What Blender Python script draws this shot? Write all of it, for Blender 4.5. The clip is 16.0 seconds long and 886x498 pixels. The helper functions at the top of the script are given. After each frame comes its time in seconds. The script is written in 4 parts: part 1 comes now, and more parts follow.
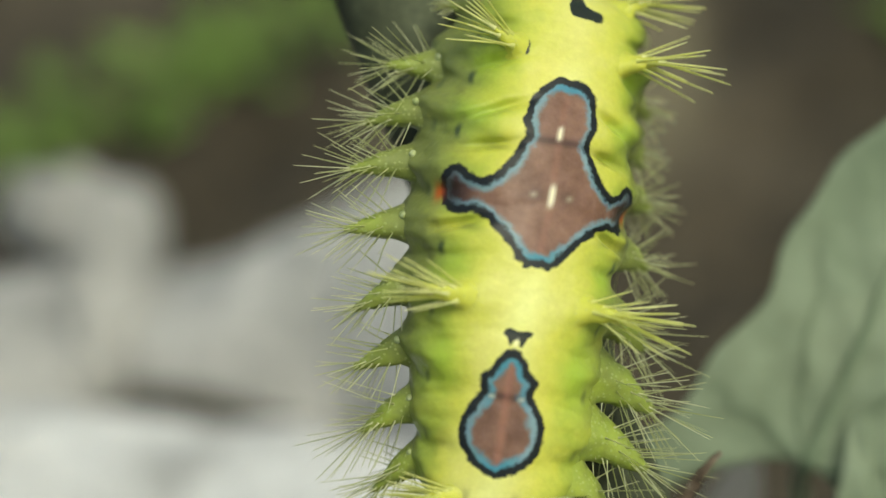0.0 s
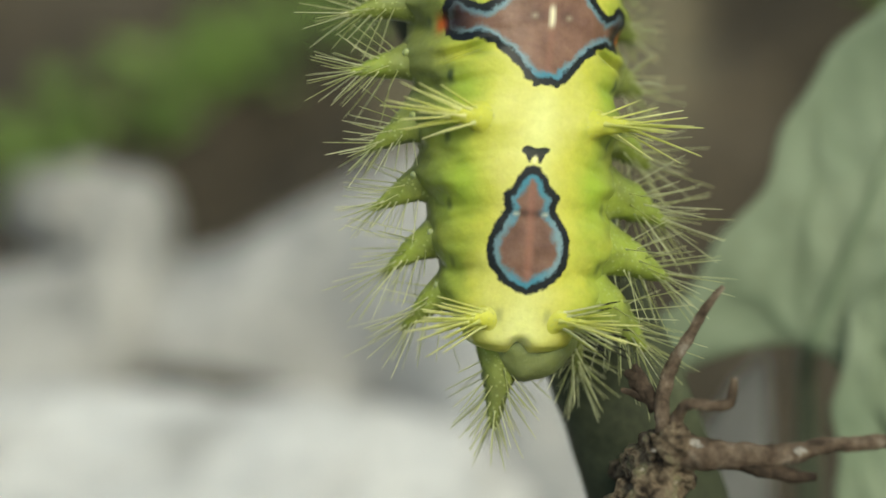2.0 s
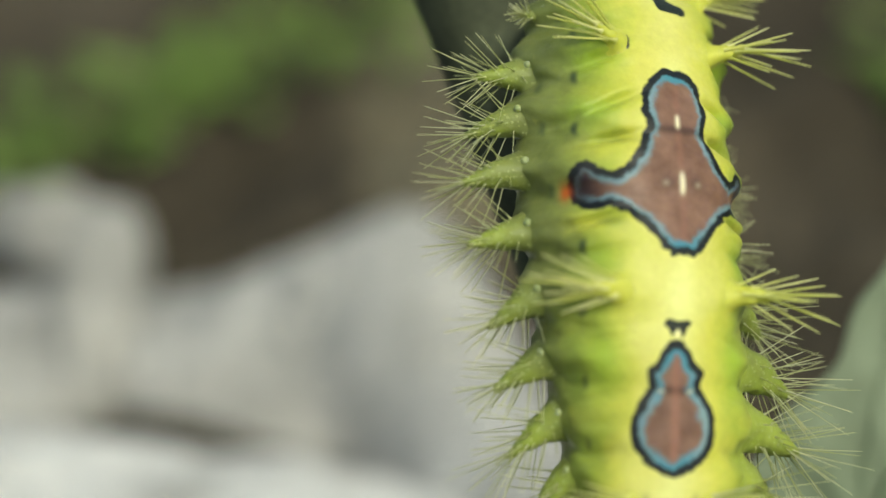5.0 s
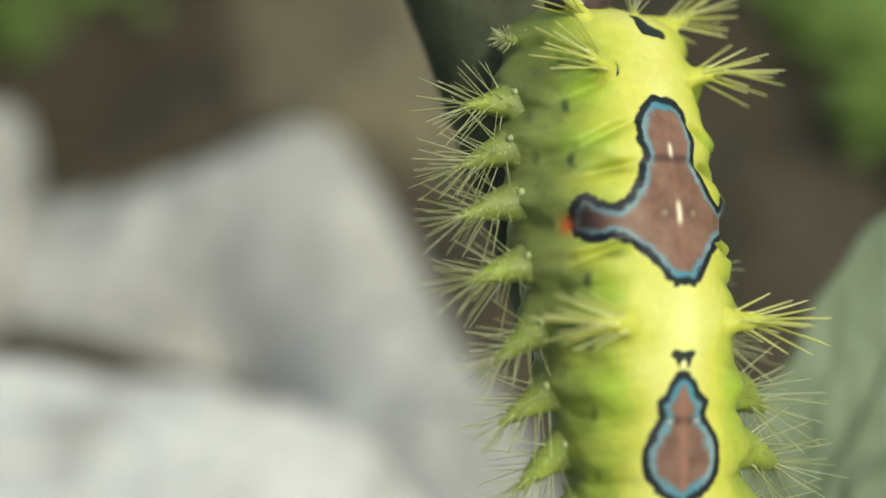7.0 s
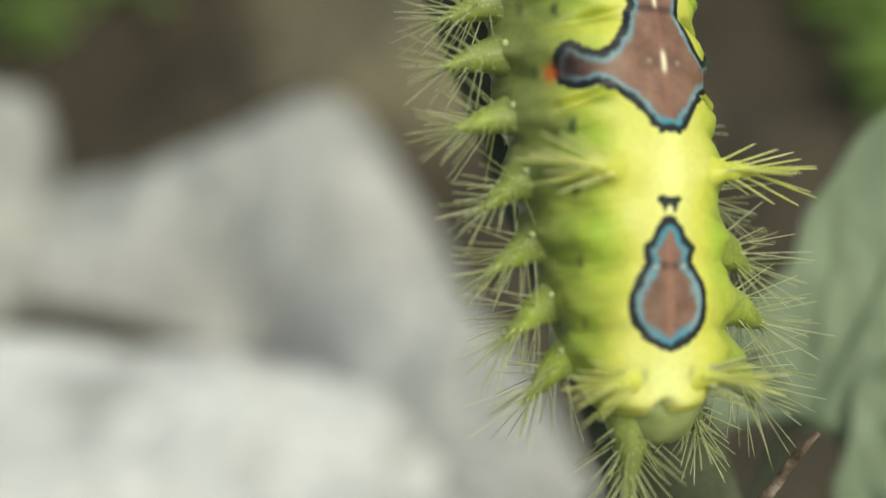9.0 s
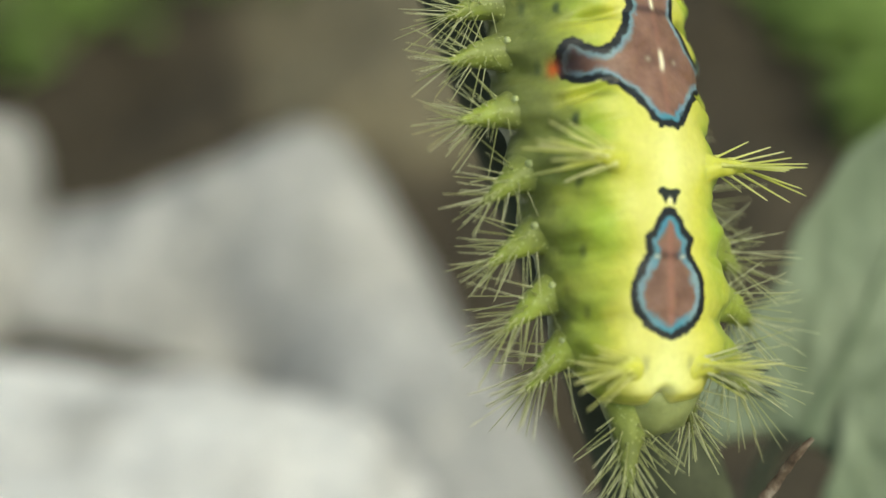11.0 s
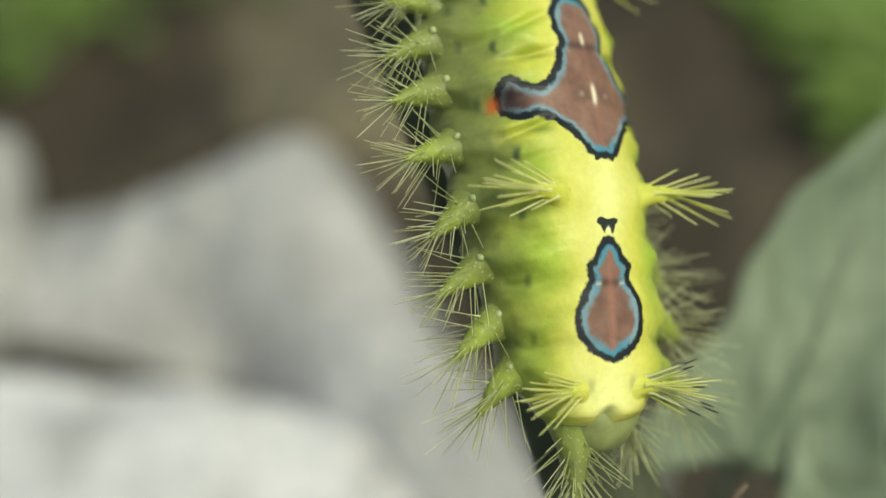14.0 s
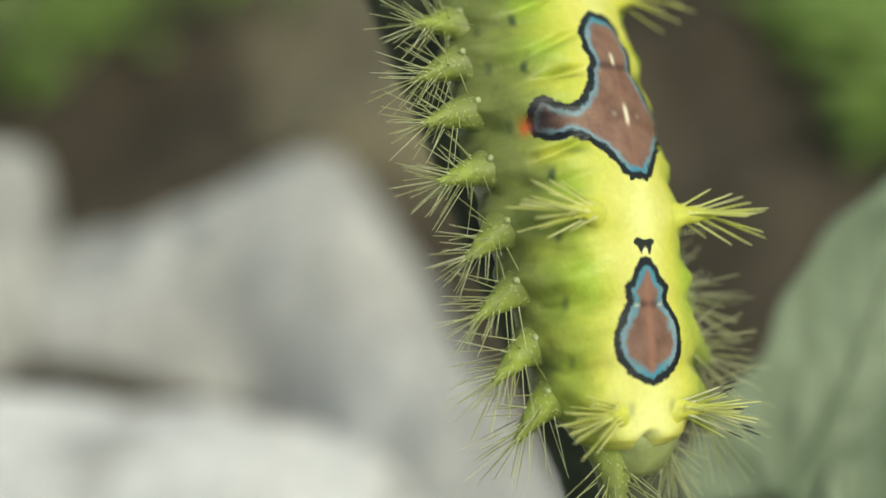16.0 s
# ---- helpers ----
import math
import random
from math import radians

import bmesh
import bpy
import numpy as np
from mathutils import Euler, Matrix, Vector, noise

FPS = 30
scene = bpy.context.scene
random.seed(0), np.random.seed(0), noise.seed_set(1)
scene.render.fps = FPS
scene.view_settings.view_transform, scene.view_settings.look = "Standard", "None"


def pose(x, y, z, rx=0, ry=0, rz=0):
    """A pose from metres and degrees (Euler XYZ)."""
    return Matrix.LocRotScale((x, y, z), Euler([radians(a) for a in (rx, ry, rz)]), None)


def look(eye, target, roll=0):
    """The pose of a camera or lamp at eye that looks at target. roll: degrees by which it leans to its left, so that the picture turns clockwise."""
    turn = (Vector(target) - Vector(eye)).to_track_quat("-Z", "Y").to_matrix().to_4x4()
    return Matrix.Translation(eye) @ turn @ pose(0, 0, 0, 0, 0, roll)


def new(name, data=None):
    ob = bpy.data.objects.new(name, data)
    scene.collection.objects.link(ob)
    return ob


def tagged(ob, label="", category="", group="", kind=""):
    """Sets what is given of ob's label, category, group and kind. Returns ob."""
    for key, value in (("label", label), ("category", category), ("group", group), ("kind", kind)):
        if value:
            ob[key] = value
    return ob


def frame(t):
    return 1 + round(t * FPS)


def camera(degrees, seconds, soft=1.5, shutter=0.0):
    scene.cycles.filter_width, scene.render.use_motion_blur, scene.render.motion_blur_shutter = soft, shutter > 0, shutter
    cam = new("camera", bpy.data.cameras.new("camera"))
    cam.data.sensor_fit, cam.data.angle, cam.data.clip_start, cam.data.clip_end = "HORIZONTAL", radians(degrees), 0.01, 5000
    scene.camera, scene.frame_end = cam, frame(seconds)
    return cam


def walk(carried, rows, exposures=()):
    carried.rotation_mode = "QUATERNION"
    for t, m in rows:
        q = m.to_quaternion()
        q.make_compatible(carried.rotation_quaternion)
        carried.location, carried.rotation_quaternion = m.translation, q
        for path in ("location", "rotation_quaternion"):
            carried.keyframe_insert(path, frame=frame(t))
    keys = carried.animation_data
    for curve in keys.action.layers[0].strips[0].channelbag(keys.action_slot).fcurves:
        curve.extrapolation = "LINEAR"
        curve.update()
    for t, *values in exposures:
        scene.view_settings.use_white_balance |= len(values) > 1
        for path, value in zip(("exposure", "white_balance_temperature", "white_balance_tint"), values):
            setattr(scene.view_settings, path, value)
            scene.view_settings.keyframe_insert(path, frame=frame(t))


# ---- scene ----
FOV = 35.0
CAMERA_PATH = [
    (0, pose(0.00509, -0.05426, 0.13783, 53.994, 8.049, 5.155)),
    (0.5, pose(0.00761, -0.05621, 0.13372, 55.053, 10.160, 7.402)),
    (1, pose(0.00374, -0.06088, 0.13076, 55.338, 9.237, 4.911)),
    (1.5, pose(0.00435, -0.06082, 0.13114, 55.614, 9.753, 5.203)),
    (2, pose(0.00468, -0.06143, 0.13205, 55.249, 9.630, 4.346)),
    (2.5, pose(0.00464, -0.06134, 0.13287, 55.920, 10.145, 5.052)),
    (3, pose(0.00537, -0.06084, 0.13252, 55.660, 9.474, 5.017)),
    (3.5, pose(0.00310, -0.05998, 0.13340, 56.135, 8.803, 5.243)),
    (4, pose(0.00248, -0.05864, 0.13441, 55.815, 8.554, 5.188)),
    (4.2, pose(0.00176, -0.05835, 0.13562, 57.400, 7.930, 5.793)),
    (6.3, pose(-0.01175, -0.04593, 0.14915, 48.611, -0.224, 1.514)),
    (6.5, pose(-0.01175, -0.04586, 0.14996, 48.543, 0.062, 0.888)),
    (7, pose(-0.01228, -0.04888, 0.14790, 48.949, -0.177, -0.073)),
    (7.5, pose(-0.01127, -0.05164, 0.14365, 49.802, 0.690, 0.425)),
    (8, pose(-0.00924, -0.05532, 0.14117, 50.399, 1.215, 0.995)),
    (8.5, pose(-0.01072, -0.05533, 0.14045, 50.477, 1.767, -0.039)),
    (9, pose(-0.00977, -0.05323, 0.14294, 49.419, 1.955, -0.143)),
    (9.2, pose(-0.00899, -0.05383, 0.14269, 49.915, 2.856, 0.401)),
    (11.3, pose(-0.01123, -0.05563, 0.14372, 50.868, 1.263, -0.813)),
    (11.5, pose(-0.01064, -0.05544, 0.14484, 50.332, 1.445, -0.506)),
    (12, pose(-0.01038, -0.05563, 0.14574, 50.480, 1.413, -0.516)),
    (12.5, pose(-0.00940, -0.05560, 0.14636, 50.307, 1.552, -0.615)),
    (13, pose(-0.00988, -0.05533, 0.14658, 50.093, 1.556, -0.595)),
    (13.5, pose(-0.00912, -0.05563, 0.14707, 50.090, 1.844, -0.556)),
    (14, pose(-0.00848, -0.05592, 0.14887, 50.064, 1.691, -1.167)),
    (14.5, pose(-0.00858, -0.05602, 0.14860, 50.471, 1.908, -1.350)),
    (15, pose(-0.01021, -0.05456, 0.14881, 49.848, 3.018, -0.681)),
    (15.5, pose(-0.01031, -0.05432, 0.14982, 50.134, 2.200, -0.745)),
    (16, pose(-0.00949, -0.05360, 0.15045, 50.006, 2.178, -0.766)),
]
CRAWL = [
    (0, pose(-0.00105, -0.00058, 0.09459, 54.177, 4.728, -14.886)),
    (0.5, pose(-0.00096, -0.00052, 0.09498, 55.515, 4.699, -13.162)),
    (1, pose(-0.00084, -0.00046, 0.09539, 56.546, 4.744, -11.552)),
    (1.5, pose(-0.00068, -0.00038, 0.09585, 57.041, 4.840, -10.045)),
    (2, pose(-0.00046, -0.00029, 0.09637, 56.921, 4.985, -8.771)),
    (2.5, pose(-0.00021, -0.00021, 0.09691, 56.633, 5.047, -7.633)),
    (3, pose(0.00004, -0.00018, 0.09742, 56.245, 4.771, -6.666)),
    (3.5, pose(0.00024, -0.00018, 0.09787, 55.726, 4.150, -5.739)),
    (4, pose(0.00035, -0.00018, 0.09831, 54.640, 3.401, -4.727)),
    (4.2, pose(0.00036, -0.00019, 0.09849, 54.146, 3.136, -4.315)),
    (6.3, pose(-0.00006, -0.00035, 0.10033, 46.903, -0.674, -0.817)),
    (6.5, pose(-0.00013, -0.00035, 0.10039, 47.236, -0.774, -0.682)),
    (7, pose(-0.00029, -0.00023, 0.10045, 48.348, -0.411, 0.016)),
    (7.5, pose(-0.00038, -0.00007, 0.10048, 49.475, 0.202, 0.588)),
    (8, pose(-0.00035, 0.00007, 0.10064, 49.389, 0.661, 0.761)),
    (8.5, pose(-0.00018, 0.00017, 0.10093, 49.093, 1.244, 0.841)),
    (9, pose(-0.00003, 0.00024, 0.10126, 48.757, 1.897, 0.966)),
    (9.2, pose(-0.00001, 0.00025, 0.10139, 48.620, 2.130, 1.027)),
    (11.3, pose(-0.00019, 0.00044, 0.10239, 47.094, 4.021, 2.891)),
    (11.5, pose(-0.00022, 0.00049, 0.10250, 46.935, 4.149, 3.129)),
    (12, pose(-0.00025, 0.00063, 0.10280, 46.762, 4.614, 3.966)),
    (12.5, pose(-0.00027, 0.00079, 0.10311, 46.632, 5.035, 4.824)),
    (13, pose(-0.00027, 0.00091, 0.10340, 46.819, 5.300, 5.588)),
    (13.5, pose(-0.00025, 0.00102, 0.10366, 47.081, 5.533, 6.346)),
    (14, pose(-0.00023, 0.00113, 0.10391, 47.349, 5.741, 7.061)),
    (14.5, pose(-0.00022, 0.00129, 0.10417, 47.164, 5.927, 7.597)),
    (15, pose(-0.00025, 0.00152, 0.10445, 46.874, 6.118, 8.032)),
    (15.5, pose(-0.00031, 0.00179, 0.10474, 46.497, 6.306, 8.398)),
    (16, pose(-0.00039, 0.00208, 0.10503, 46.085, 6.497, 8.726)),
]


cam = camera(FOV, 16.0, soft=1.5)
cam.data.dof.use_dof = True
cam.data.dof.focus_distance = 0.0705
cam.data.dof.aperture_fstop = 15.5
walk(cam, CAMERA_PATH, exposures=[(0.0, 0.15, 7000, -6.0), (4.2, 0.15, 7000, -6.0), (6.3, 0.24, 7000, -5.5), (16.0, 0.24, 7000, -5.5)])

# ---------------------------------------------------------------- light
world = bpy.data.worlds.new("sky")
scene.world = world
world.use_nodes = True
wn = world.node_tree
wn.nodes.clear()
sky = wn.nodes.new("ShaderNodeTexSky")
sky.sky_type = "NISHITA"
sky.sun_disc = False
sky.sun_elevation = radians(57)
sky.sun_rotation = radians(132)
sky.dust_density = 4.0
bg = wn.nodes.new("ShaderNodeBackground")
bg.inputs["Strength"].default_value = 0.125
out = wn.nodes.new("ShaderNodeOutputWorld")
wn.links.new(sky.outputs[0], bg.inputs[0])
wn.links.new(bg.outputs[0], out.inputs[0])

sun = bpy.data.lights.new("sun", "SUN")
sun.energy = 1.5
sun.angle = radians(22)
sun.color = (1.0, 0.97, 0.9)
sun_ob = new("sun", sun)
az, el = radians(132), radians(57)
sun_ob.matrix_basis = look((math.sin(az) * math.cos(el), math.cos(az) * math.cos(el), math.sin(el)), (0, 0, 0))


# ---------------------------------------------------------------- materials
def material(name):
    m = bpy.data.materials.new(name)
    m.use_nodes = True
    nt = m.node_tree
    return m, nt, nt.nodes["Principled BSDF"]


def node(nt, kind, **inputs):
    n = nt.nodes.new(kind)
    for k, v in inputs.items():
        n.inputs[k.replace("_", " ")].default_value = v
    return n


def coords(nt, scale=(1, 1, 1), source="Object"):
    tc = nt.nodes.new("ShaderNodeTexCoord")
    mp = nt.nodes.new("ShaderNodeMapping")
    mp.inputs["Scale"].default_value = scale
    nt.links.new(tc.outputs[source], mp.inputs["Vector"])
    return mp.outputs[0]


def noise_tex(nt, vec, scale, detail=4.0, rough=0.55):
    n = node(nt, "ShaderNodeTexNoise", Scale=scale, Detail=detail, Roughness=rough)
    nt.links.new(vec, n.inputs["Vector"])
    return n.outputs["Fac"]


def ramp(nt, fac, stops, smooth_steps=False):
    r = nt.nodes.new("ShaderNodeValToRGB")
    el = r.color_ramp.elements
    while len(el) < len(stops):
        el.new(0.5)
    for e, (p, c) in zip(el, stops):
        e.position, e.color = p, (*c, 1) if len(c) == 3 else c
    if smooth_steps:
        r.color_ramp.interpolation = "EASE"
    nt.links.new(fac, r.inputs[0])
    return r.outputs[0]


def mix(nt, fac, a, b, blend="MIX"):
    n = nt.nodes.new("ShaderNodeMix")
    n.data_type, n.blend_type = "RGBA", blend
    for v, i in ((fac, 0), (a, 6), (b, 7)):
        if hasattr(v, "is_linked"):
            nt.links.new(v, n.inputs[i])
        else:
            n.inputs[i].default_value = v if i == 0 else (*v, 1)
    return n.outputs[2]


def calc(nt, op, a, b=0.0, clamp=False):
    n = nt.nodes.new("ShaderNodeMath")
    n.operation, n.use_clamp = op, clamp
    for v, i in ((a, 0), (b, 1)):
        if hasattr(v, "is_linked"):
            nt.links.new(v, n.inputs[i])
        else:
            n.inputs[i].default_value = v
    return n.outputs[0]


def span(nt, v, lo, hi, a=0.0, b=1.0):
    n = nt.nodes.new("ShaderNodeMapRange")
    n.interpolation_type = "SMOOTHSTEP"
    n.inputs["From Min"].default_value, n.inputs["From Max"].default_value = lo, hi
    n.inputs["To Min"].default_value, n.inputs["To Max"].default_value = a, b
    nt.links.new(v, n.inputs["Value"])
    return n.outputs[0]


def bump(nt, bsdf, height, strength, distance):
    b = node(nt, "ShaderNodeBump", Strength=strength, Distance=distance)
    nt.links.new(height, b.inputs["Height"])
    nt.links.new(b.outputs[0], bsdf.inputs["Normal"])


def attribute(nt, name):
    a = nt.nodes.new("ShaderNodeAttribute")
    a.attribute_name = name
    return a.outputs["Fac"]


def earthy(name, stops, scale, fine, rough, bump_m, strength=0.6, spec=0.3):
    """A rough natural surface: large mottling, fine grain, relief."""
    m, nt, b = material(name)
    v = coords(nt)
    big = ramp(nt, noise_tex(nt, v, scale, 5), stops)
    grain = ramp(nt, noise_tex(nt, v, fine, 6, 0.7), [(0.3, (0.62, 0.62, 0.62)), (0.72, (1.25, 1.22, 1.18))])
    nt.links.new(mix(nt, 1.0, big, grain, "MULTIPLY"), b.inputs["Base Color"])
    b.inputs["Roughness"].default_value = rough
    b.inputs["Specular IOR Level"].default_value = spec
    bump(nt, b, noise_tex(nt, v, fine, 8, 0.7), strength, bump_m)
    return m


def soil_material():
    """Damp dark soil with dry tan patches."""
    m, nt, b = material("soil")
    v = coords(nt)
    damp = ramp(nt, noise_tex(nt, v, 9, 5), [(0.3, (0.038, 0.031, 0.021)), (0.5, (0.074, 0.062, 0.043)), (0.72, (0.135, 0.112, 0.079))])
    dry = ramp(nt, noise_tex(nt, v, 16, 5), [(0.3, (0.135, 0.119, 0.078)), (0.7, (0.255, 0.224, 0.148))])
    sep = nt.nodes.new("ShaderNodeSeparateXYZ")
    nt.links.new(v, sep.inputs[0])
    dx = calc(nt, "MULTIPLY", calc(nt, "SUBTRACT", sep.outputs[0], -0.018), 28.0)
    dy = calc(nt, "MULTIPLY", calc(nt, "SUBTRACT", sep.outputs[1], 0.205), 17.0)
    away = calc(nt, "SQRT", calc(nt, "ADD", calc(nt, "MULTIPLY", dx, dx), calc(nt, "MULTIPLY", dy, dy)))
    away = calc(nt, "ADD", away, calc(nt, "MULTIPLY", calc(nt, "SUBTRACT", noise_tex(nt, v, 14, 3), 0.5), 0.7))
    patches = span(nt, noise_tex(nt, v, 2.2, 4), 0.52, 0.62)
    dried = calc(nt, "MAXIMUM", span(nt, away, 0.85, 1.15, 1.0, 0.0), calc(nt, "MULTIPLY", patches, span(nt, away, 2.5, 4.5)))
    col = mix(nt, dried, damp, dry)
    grain = ramp(nt, noise_tex(nt, v, 160, 6, 0.7), [(0.3, (0.55, 0.55, 0.55)), (0.72, (1.3, 1.27, 1.22))])
    nt.links.new(mix(nt, 1.0, col, grain, "MULTIPLY"), b.inputs["Base Color"])
    b.inputs["Roughness"].default_value = 0.95
    b.inputs["Specular IOR Level"].default_value = 0.25
    bump(nt, b, noise_tex(nt, v, 160, 8, 0.7), 0.6, 0.004)
    return m


SOIL = soil_material()
PALE_STONE = earthy("pale grey stone", [(0.3, (0.385, 0.386, 0.375)), (0.5, (0.485, 0.486, 0.474)), (0.7, (0.61, 0.61, 0.59))], 75, 400, 0.9, 0.002)
GREY_STONE = earthy("grey stone", [(0.3, (0.32, 0.315, 0.295)), (0.52, (0.48, 0.475, 0.45)), (0.72, (0.62, 0.615, 0.59))], 60, 400, 0.9, 0.002)
WHITE_STONE = earthy("chalky stone", [(0.32, (0.50, 0.495, 0.465)), (0.46, (0.83, 0.82, 0.79)), (0.62, (0.92, 0.915, 0.89))], 70, 400, 0.9, 0.002)
BARK = earthy("dry brown bark", [(0.3, (0.055, 0.038, 0.026)), (0.45, (0.16, 0.115, 0.08)), (0.58, (0.26, 0.195, 0.14)), (0.72, (0.50, 0.43, 0.35))], 1100, 6000, 0.9, 0.0003, 1.0)
KNOT_BARK = earthy("tan flaking bark", [(0.36, (0.03, 0.021, 0.014)), (0.46, (0.17, 0.125, 0.082)), (0.56, (0.32, 0.25, 0.17)), (0.64, (0.25, 0.23, 0.13)), (0.72, (0.52, 0.45, 0.36))], 1300, 5000, 0.9, 0.0003, 1.0)
DARK_BARK = earthy("dark shrivelled bark", [(0.3, (0.03, 0.021, 0.015)), (0.5, (0.075, 0.052, 0.036)), (0.7, (0.16, 0.115, 0.08))], 1200, 6000, 0.9, 0.0003, 1.0)
LICHEN = earthy("pale lichen", [(0.3, (0.26, 0.235, 0.20)), (0.7, (0.46, 0.43, 0.39))], 2500, 9000, 0.95, 0.0001)
STEM = earthy("dark green stem", [(0.3, (0.036, 0.042, 0.022)), (0.55, (0.070, 0.080, 0.044)), (0.75, (0.14, 0.16, 0.095))], 220, 2200, 0.75, 0.0001, 0.5, 0.3)


def leafy(name, dark, light, scale, trans=0.25, rough=0.6):
    m, nt, b = material(name)
    v = coords(nt)
    col = ramp(nt, noise_tex(nt, v, scale, 5), [(0.32, dark), (0.68, light)])
    vein = noise_tex(nt, v, scale * 9, 6, 0.7)
    col = mix(nt, 1.0, col, ramp(nt, vein, [(0.3, (0.85, 0.86, 0.84)), (0.7, (1.1, 1.1, 1.12))]), "MULTIPLY")
    nt.links.new(col, b.inputs["Base Color"])
    b.inputs["Roughness"].default_value = rough
    b.inputs["Specular IOR Level"].default_value = 0.3
    tr = nt.nodes.new("ShaderNodeBsdfTranslucent")
    nt.links.new(col, tr.inputs[0])
    ms = node(nt, "ShaderNodeMixShader", Fac=trans)
    nt.links.new(b.outputs[0], ms.inputs[1])
    nt.links.new(tr.outputs[0], ms.inputs[2])
    nt.links.new(ms.outputs[0], nt.nodes["Material Output"].inputs[0])
    bump(nt, b, vein, 0.3, 0.0004)
    return m


GREY_LEAF = leafy("grey-green leaf", (0.18, 0.235, 0.15), (0.32, 0.375, 0.255), 60)
GRASS = leafy("fresh green blades", (0.17, 0.26, 0.06), (0.30, 0.42, 0.115), 40, 0.45)
MIDRIB = leafy("leaf vein", (0.17, 0.23, 0.14), (0.27, 0.33, 0.215), 80)


def skin_material():
    """Caterpillar skin: pigment by the signed distances and places stored on the mesh."""
    m, nt, b = material("caterpillar skin")
    v = coords(nt)
    u, y = attribute(nt, "across"), attribute(nt, "along")
    au = calc(nt, "ABSOLUTE", u)
    wob = calc(nt, "SUBTRACT", noise_tex(nt, v, 900, 4), 0.5)
    fine = calc(nt, "SUBTRACT", noise_tex(nt, v, 3000, 4), 0.5)
    mott = noise_tex(nt, v, 260, 5)
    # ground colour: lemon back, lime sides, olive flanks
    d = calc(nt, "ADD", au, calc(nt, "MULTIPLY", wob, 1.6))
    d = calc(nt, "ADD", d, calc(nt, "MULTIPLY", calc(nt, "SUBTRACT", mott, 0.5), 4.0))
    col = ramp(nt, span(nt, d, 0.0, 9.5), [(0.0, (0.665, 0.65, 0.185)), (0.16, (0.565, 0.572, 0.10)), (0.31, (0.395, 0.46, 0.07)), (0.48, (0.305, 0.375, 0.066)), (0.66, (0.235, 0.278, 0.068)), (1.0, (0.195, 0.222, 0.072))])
    warm = span(nt, noise_tex(nt, v, 330, 3), 0.48, 0.66, 0.0, 0.22)
    col = mix(nt, calc(nt, "MULTIPLY", warm, span(nt, au, 2.0, 5.5, 1.0, 0.0)), col, (0.70, 0.62, 0.09))
    # lime patches beside the pear mark and on the shoulders
    col = mix(nt, attribute(nt, "lime"), col, (0.34, 0.52, 0.055))
    col = mix(nt, attribute(nt, "lemon"), col, (0.58, 0.59, 0.085))
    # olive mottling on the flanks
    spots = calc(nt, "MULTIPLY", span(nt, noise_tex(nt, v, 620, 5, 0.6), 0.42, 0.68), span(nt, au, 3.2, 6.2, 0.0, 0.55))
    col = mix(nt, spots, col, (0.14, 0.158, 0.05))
    # cream line on the ridge
    col = mix(nt, attribute(nt, "cream"), col, (0.78, 0.79, 0.30))
    # dark flank spots, and shade painted into two creases beside the saddle
    col = mix(nt, attribute(nt, "spot_shade"), col, (0.055, 0.08, 0.035))
    speck = span(nt, noise_tex(nt, v, 1500, 3), 0.64, 0.74, 0.0, 0.10)
    col = mix(nt, speck, col, (0.7, 0.69, 0.2))
    col = mix(nt, 1.0, col, ramp(nt, noise_tex(nt, v, 2400, 5, 0.7), [(0.3, (0.93, 0.93, 0.91)), (0.7, (1.05, 1.05, 1.07))]), "MULTIPLY")
    for name in ("saddle", "pear"):
        s = calc(nt, "ADD", attribute(nt, name), calc(nt, "MULTIPLY", wob, 0.42))
        s = calc(nt, "ADD", s, calc(nt, "MULTIPLY", fine, 0.3))
        si = calc(nt, "ADD", s, calc(nt, "MULTIPLY", calc(nt, "SUBTRACT", noise_tex(nt, v, 1700, 3), 0.5), 0.3))
        sb = calc(nt, "ADD", si, span(nt, au, 0.35, 1.2, 0.09, 0.07 if name == "pear" else -0.03))
        sb = calc(nt, "ADD", sb, calc(nt, "MULTIPLY", calc(nt, "SUBTRACT", noise_tex(nt, v, 1050, 3), 0.5), 0.5))
        blue = ramp(nt, mott, [(0.35, (0.14, 0.245, 0.285)), (0.65, (0.24, 0.36, 0.40))])
        brown = ramp(nt, noise_tex(nt, v, 700, 6, 0.65), [(0.25, (0.145, 0.075, 0.050)), (0.55, (0.235, 0.132, 0.093)), (0.8, (0.31, 0.19, 0.14))])
        brown = mix(nt, attribute(nt, name + "_dark"), brown, (0.045, 0.018, 0.018))
        ridge = span(nt, calc(nt, "ADD", au, calc(nt, "MULTIPLY", fine, 0.25)), 0.02, 0.35, 0.34 if name == "pear" else 0.16, 0.0)
        brown = mix(nt, ridge, brown, (0.40, 0.17, 0.12))
        blue = mix(nt, span(nt, au, 0.3, 1.5), (0.07, 0.25, 0.33), blue)
        inner = mix(nt, span(nt, sb, -0.82, -0.46), brown, blue)
        inner = mix(nt, calc(nt, "MULTIPLY", attribute(nt, name + "_dark"), 0.82), inner, (0.03, 0.02, 0.02))
        inner = mix(nt, span(nt, si, -0.48, -0.29), inner, (0.010, 0.013, 0.015))
        col = mix(nt, span(nt, s, -0.07, 0.09), inner, col)
    # black marks, with the crescents of crease shade painted among them
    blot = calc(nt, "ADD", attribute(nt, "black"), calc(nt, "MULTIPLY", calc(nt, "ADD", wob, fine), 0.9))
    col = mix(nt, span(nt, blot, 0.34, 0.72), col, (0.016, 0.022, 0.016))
    col = mix(nt, attribute(nt, "ember"), col, (0.45, 0.085, 0.012))
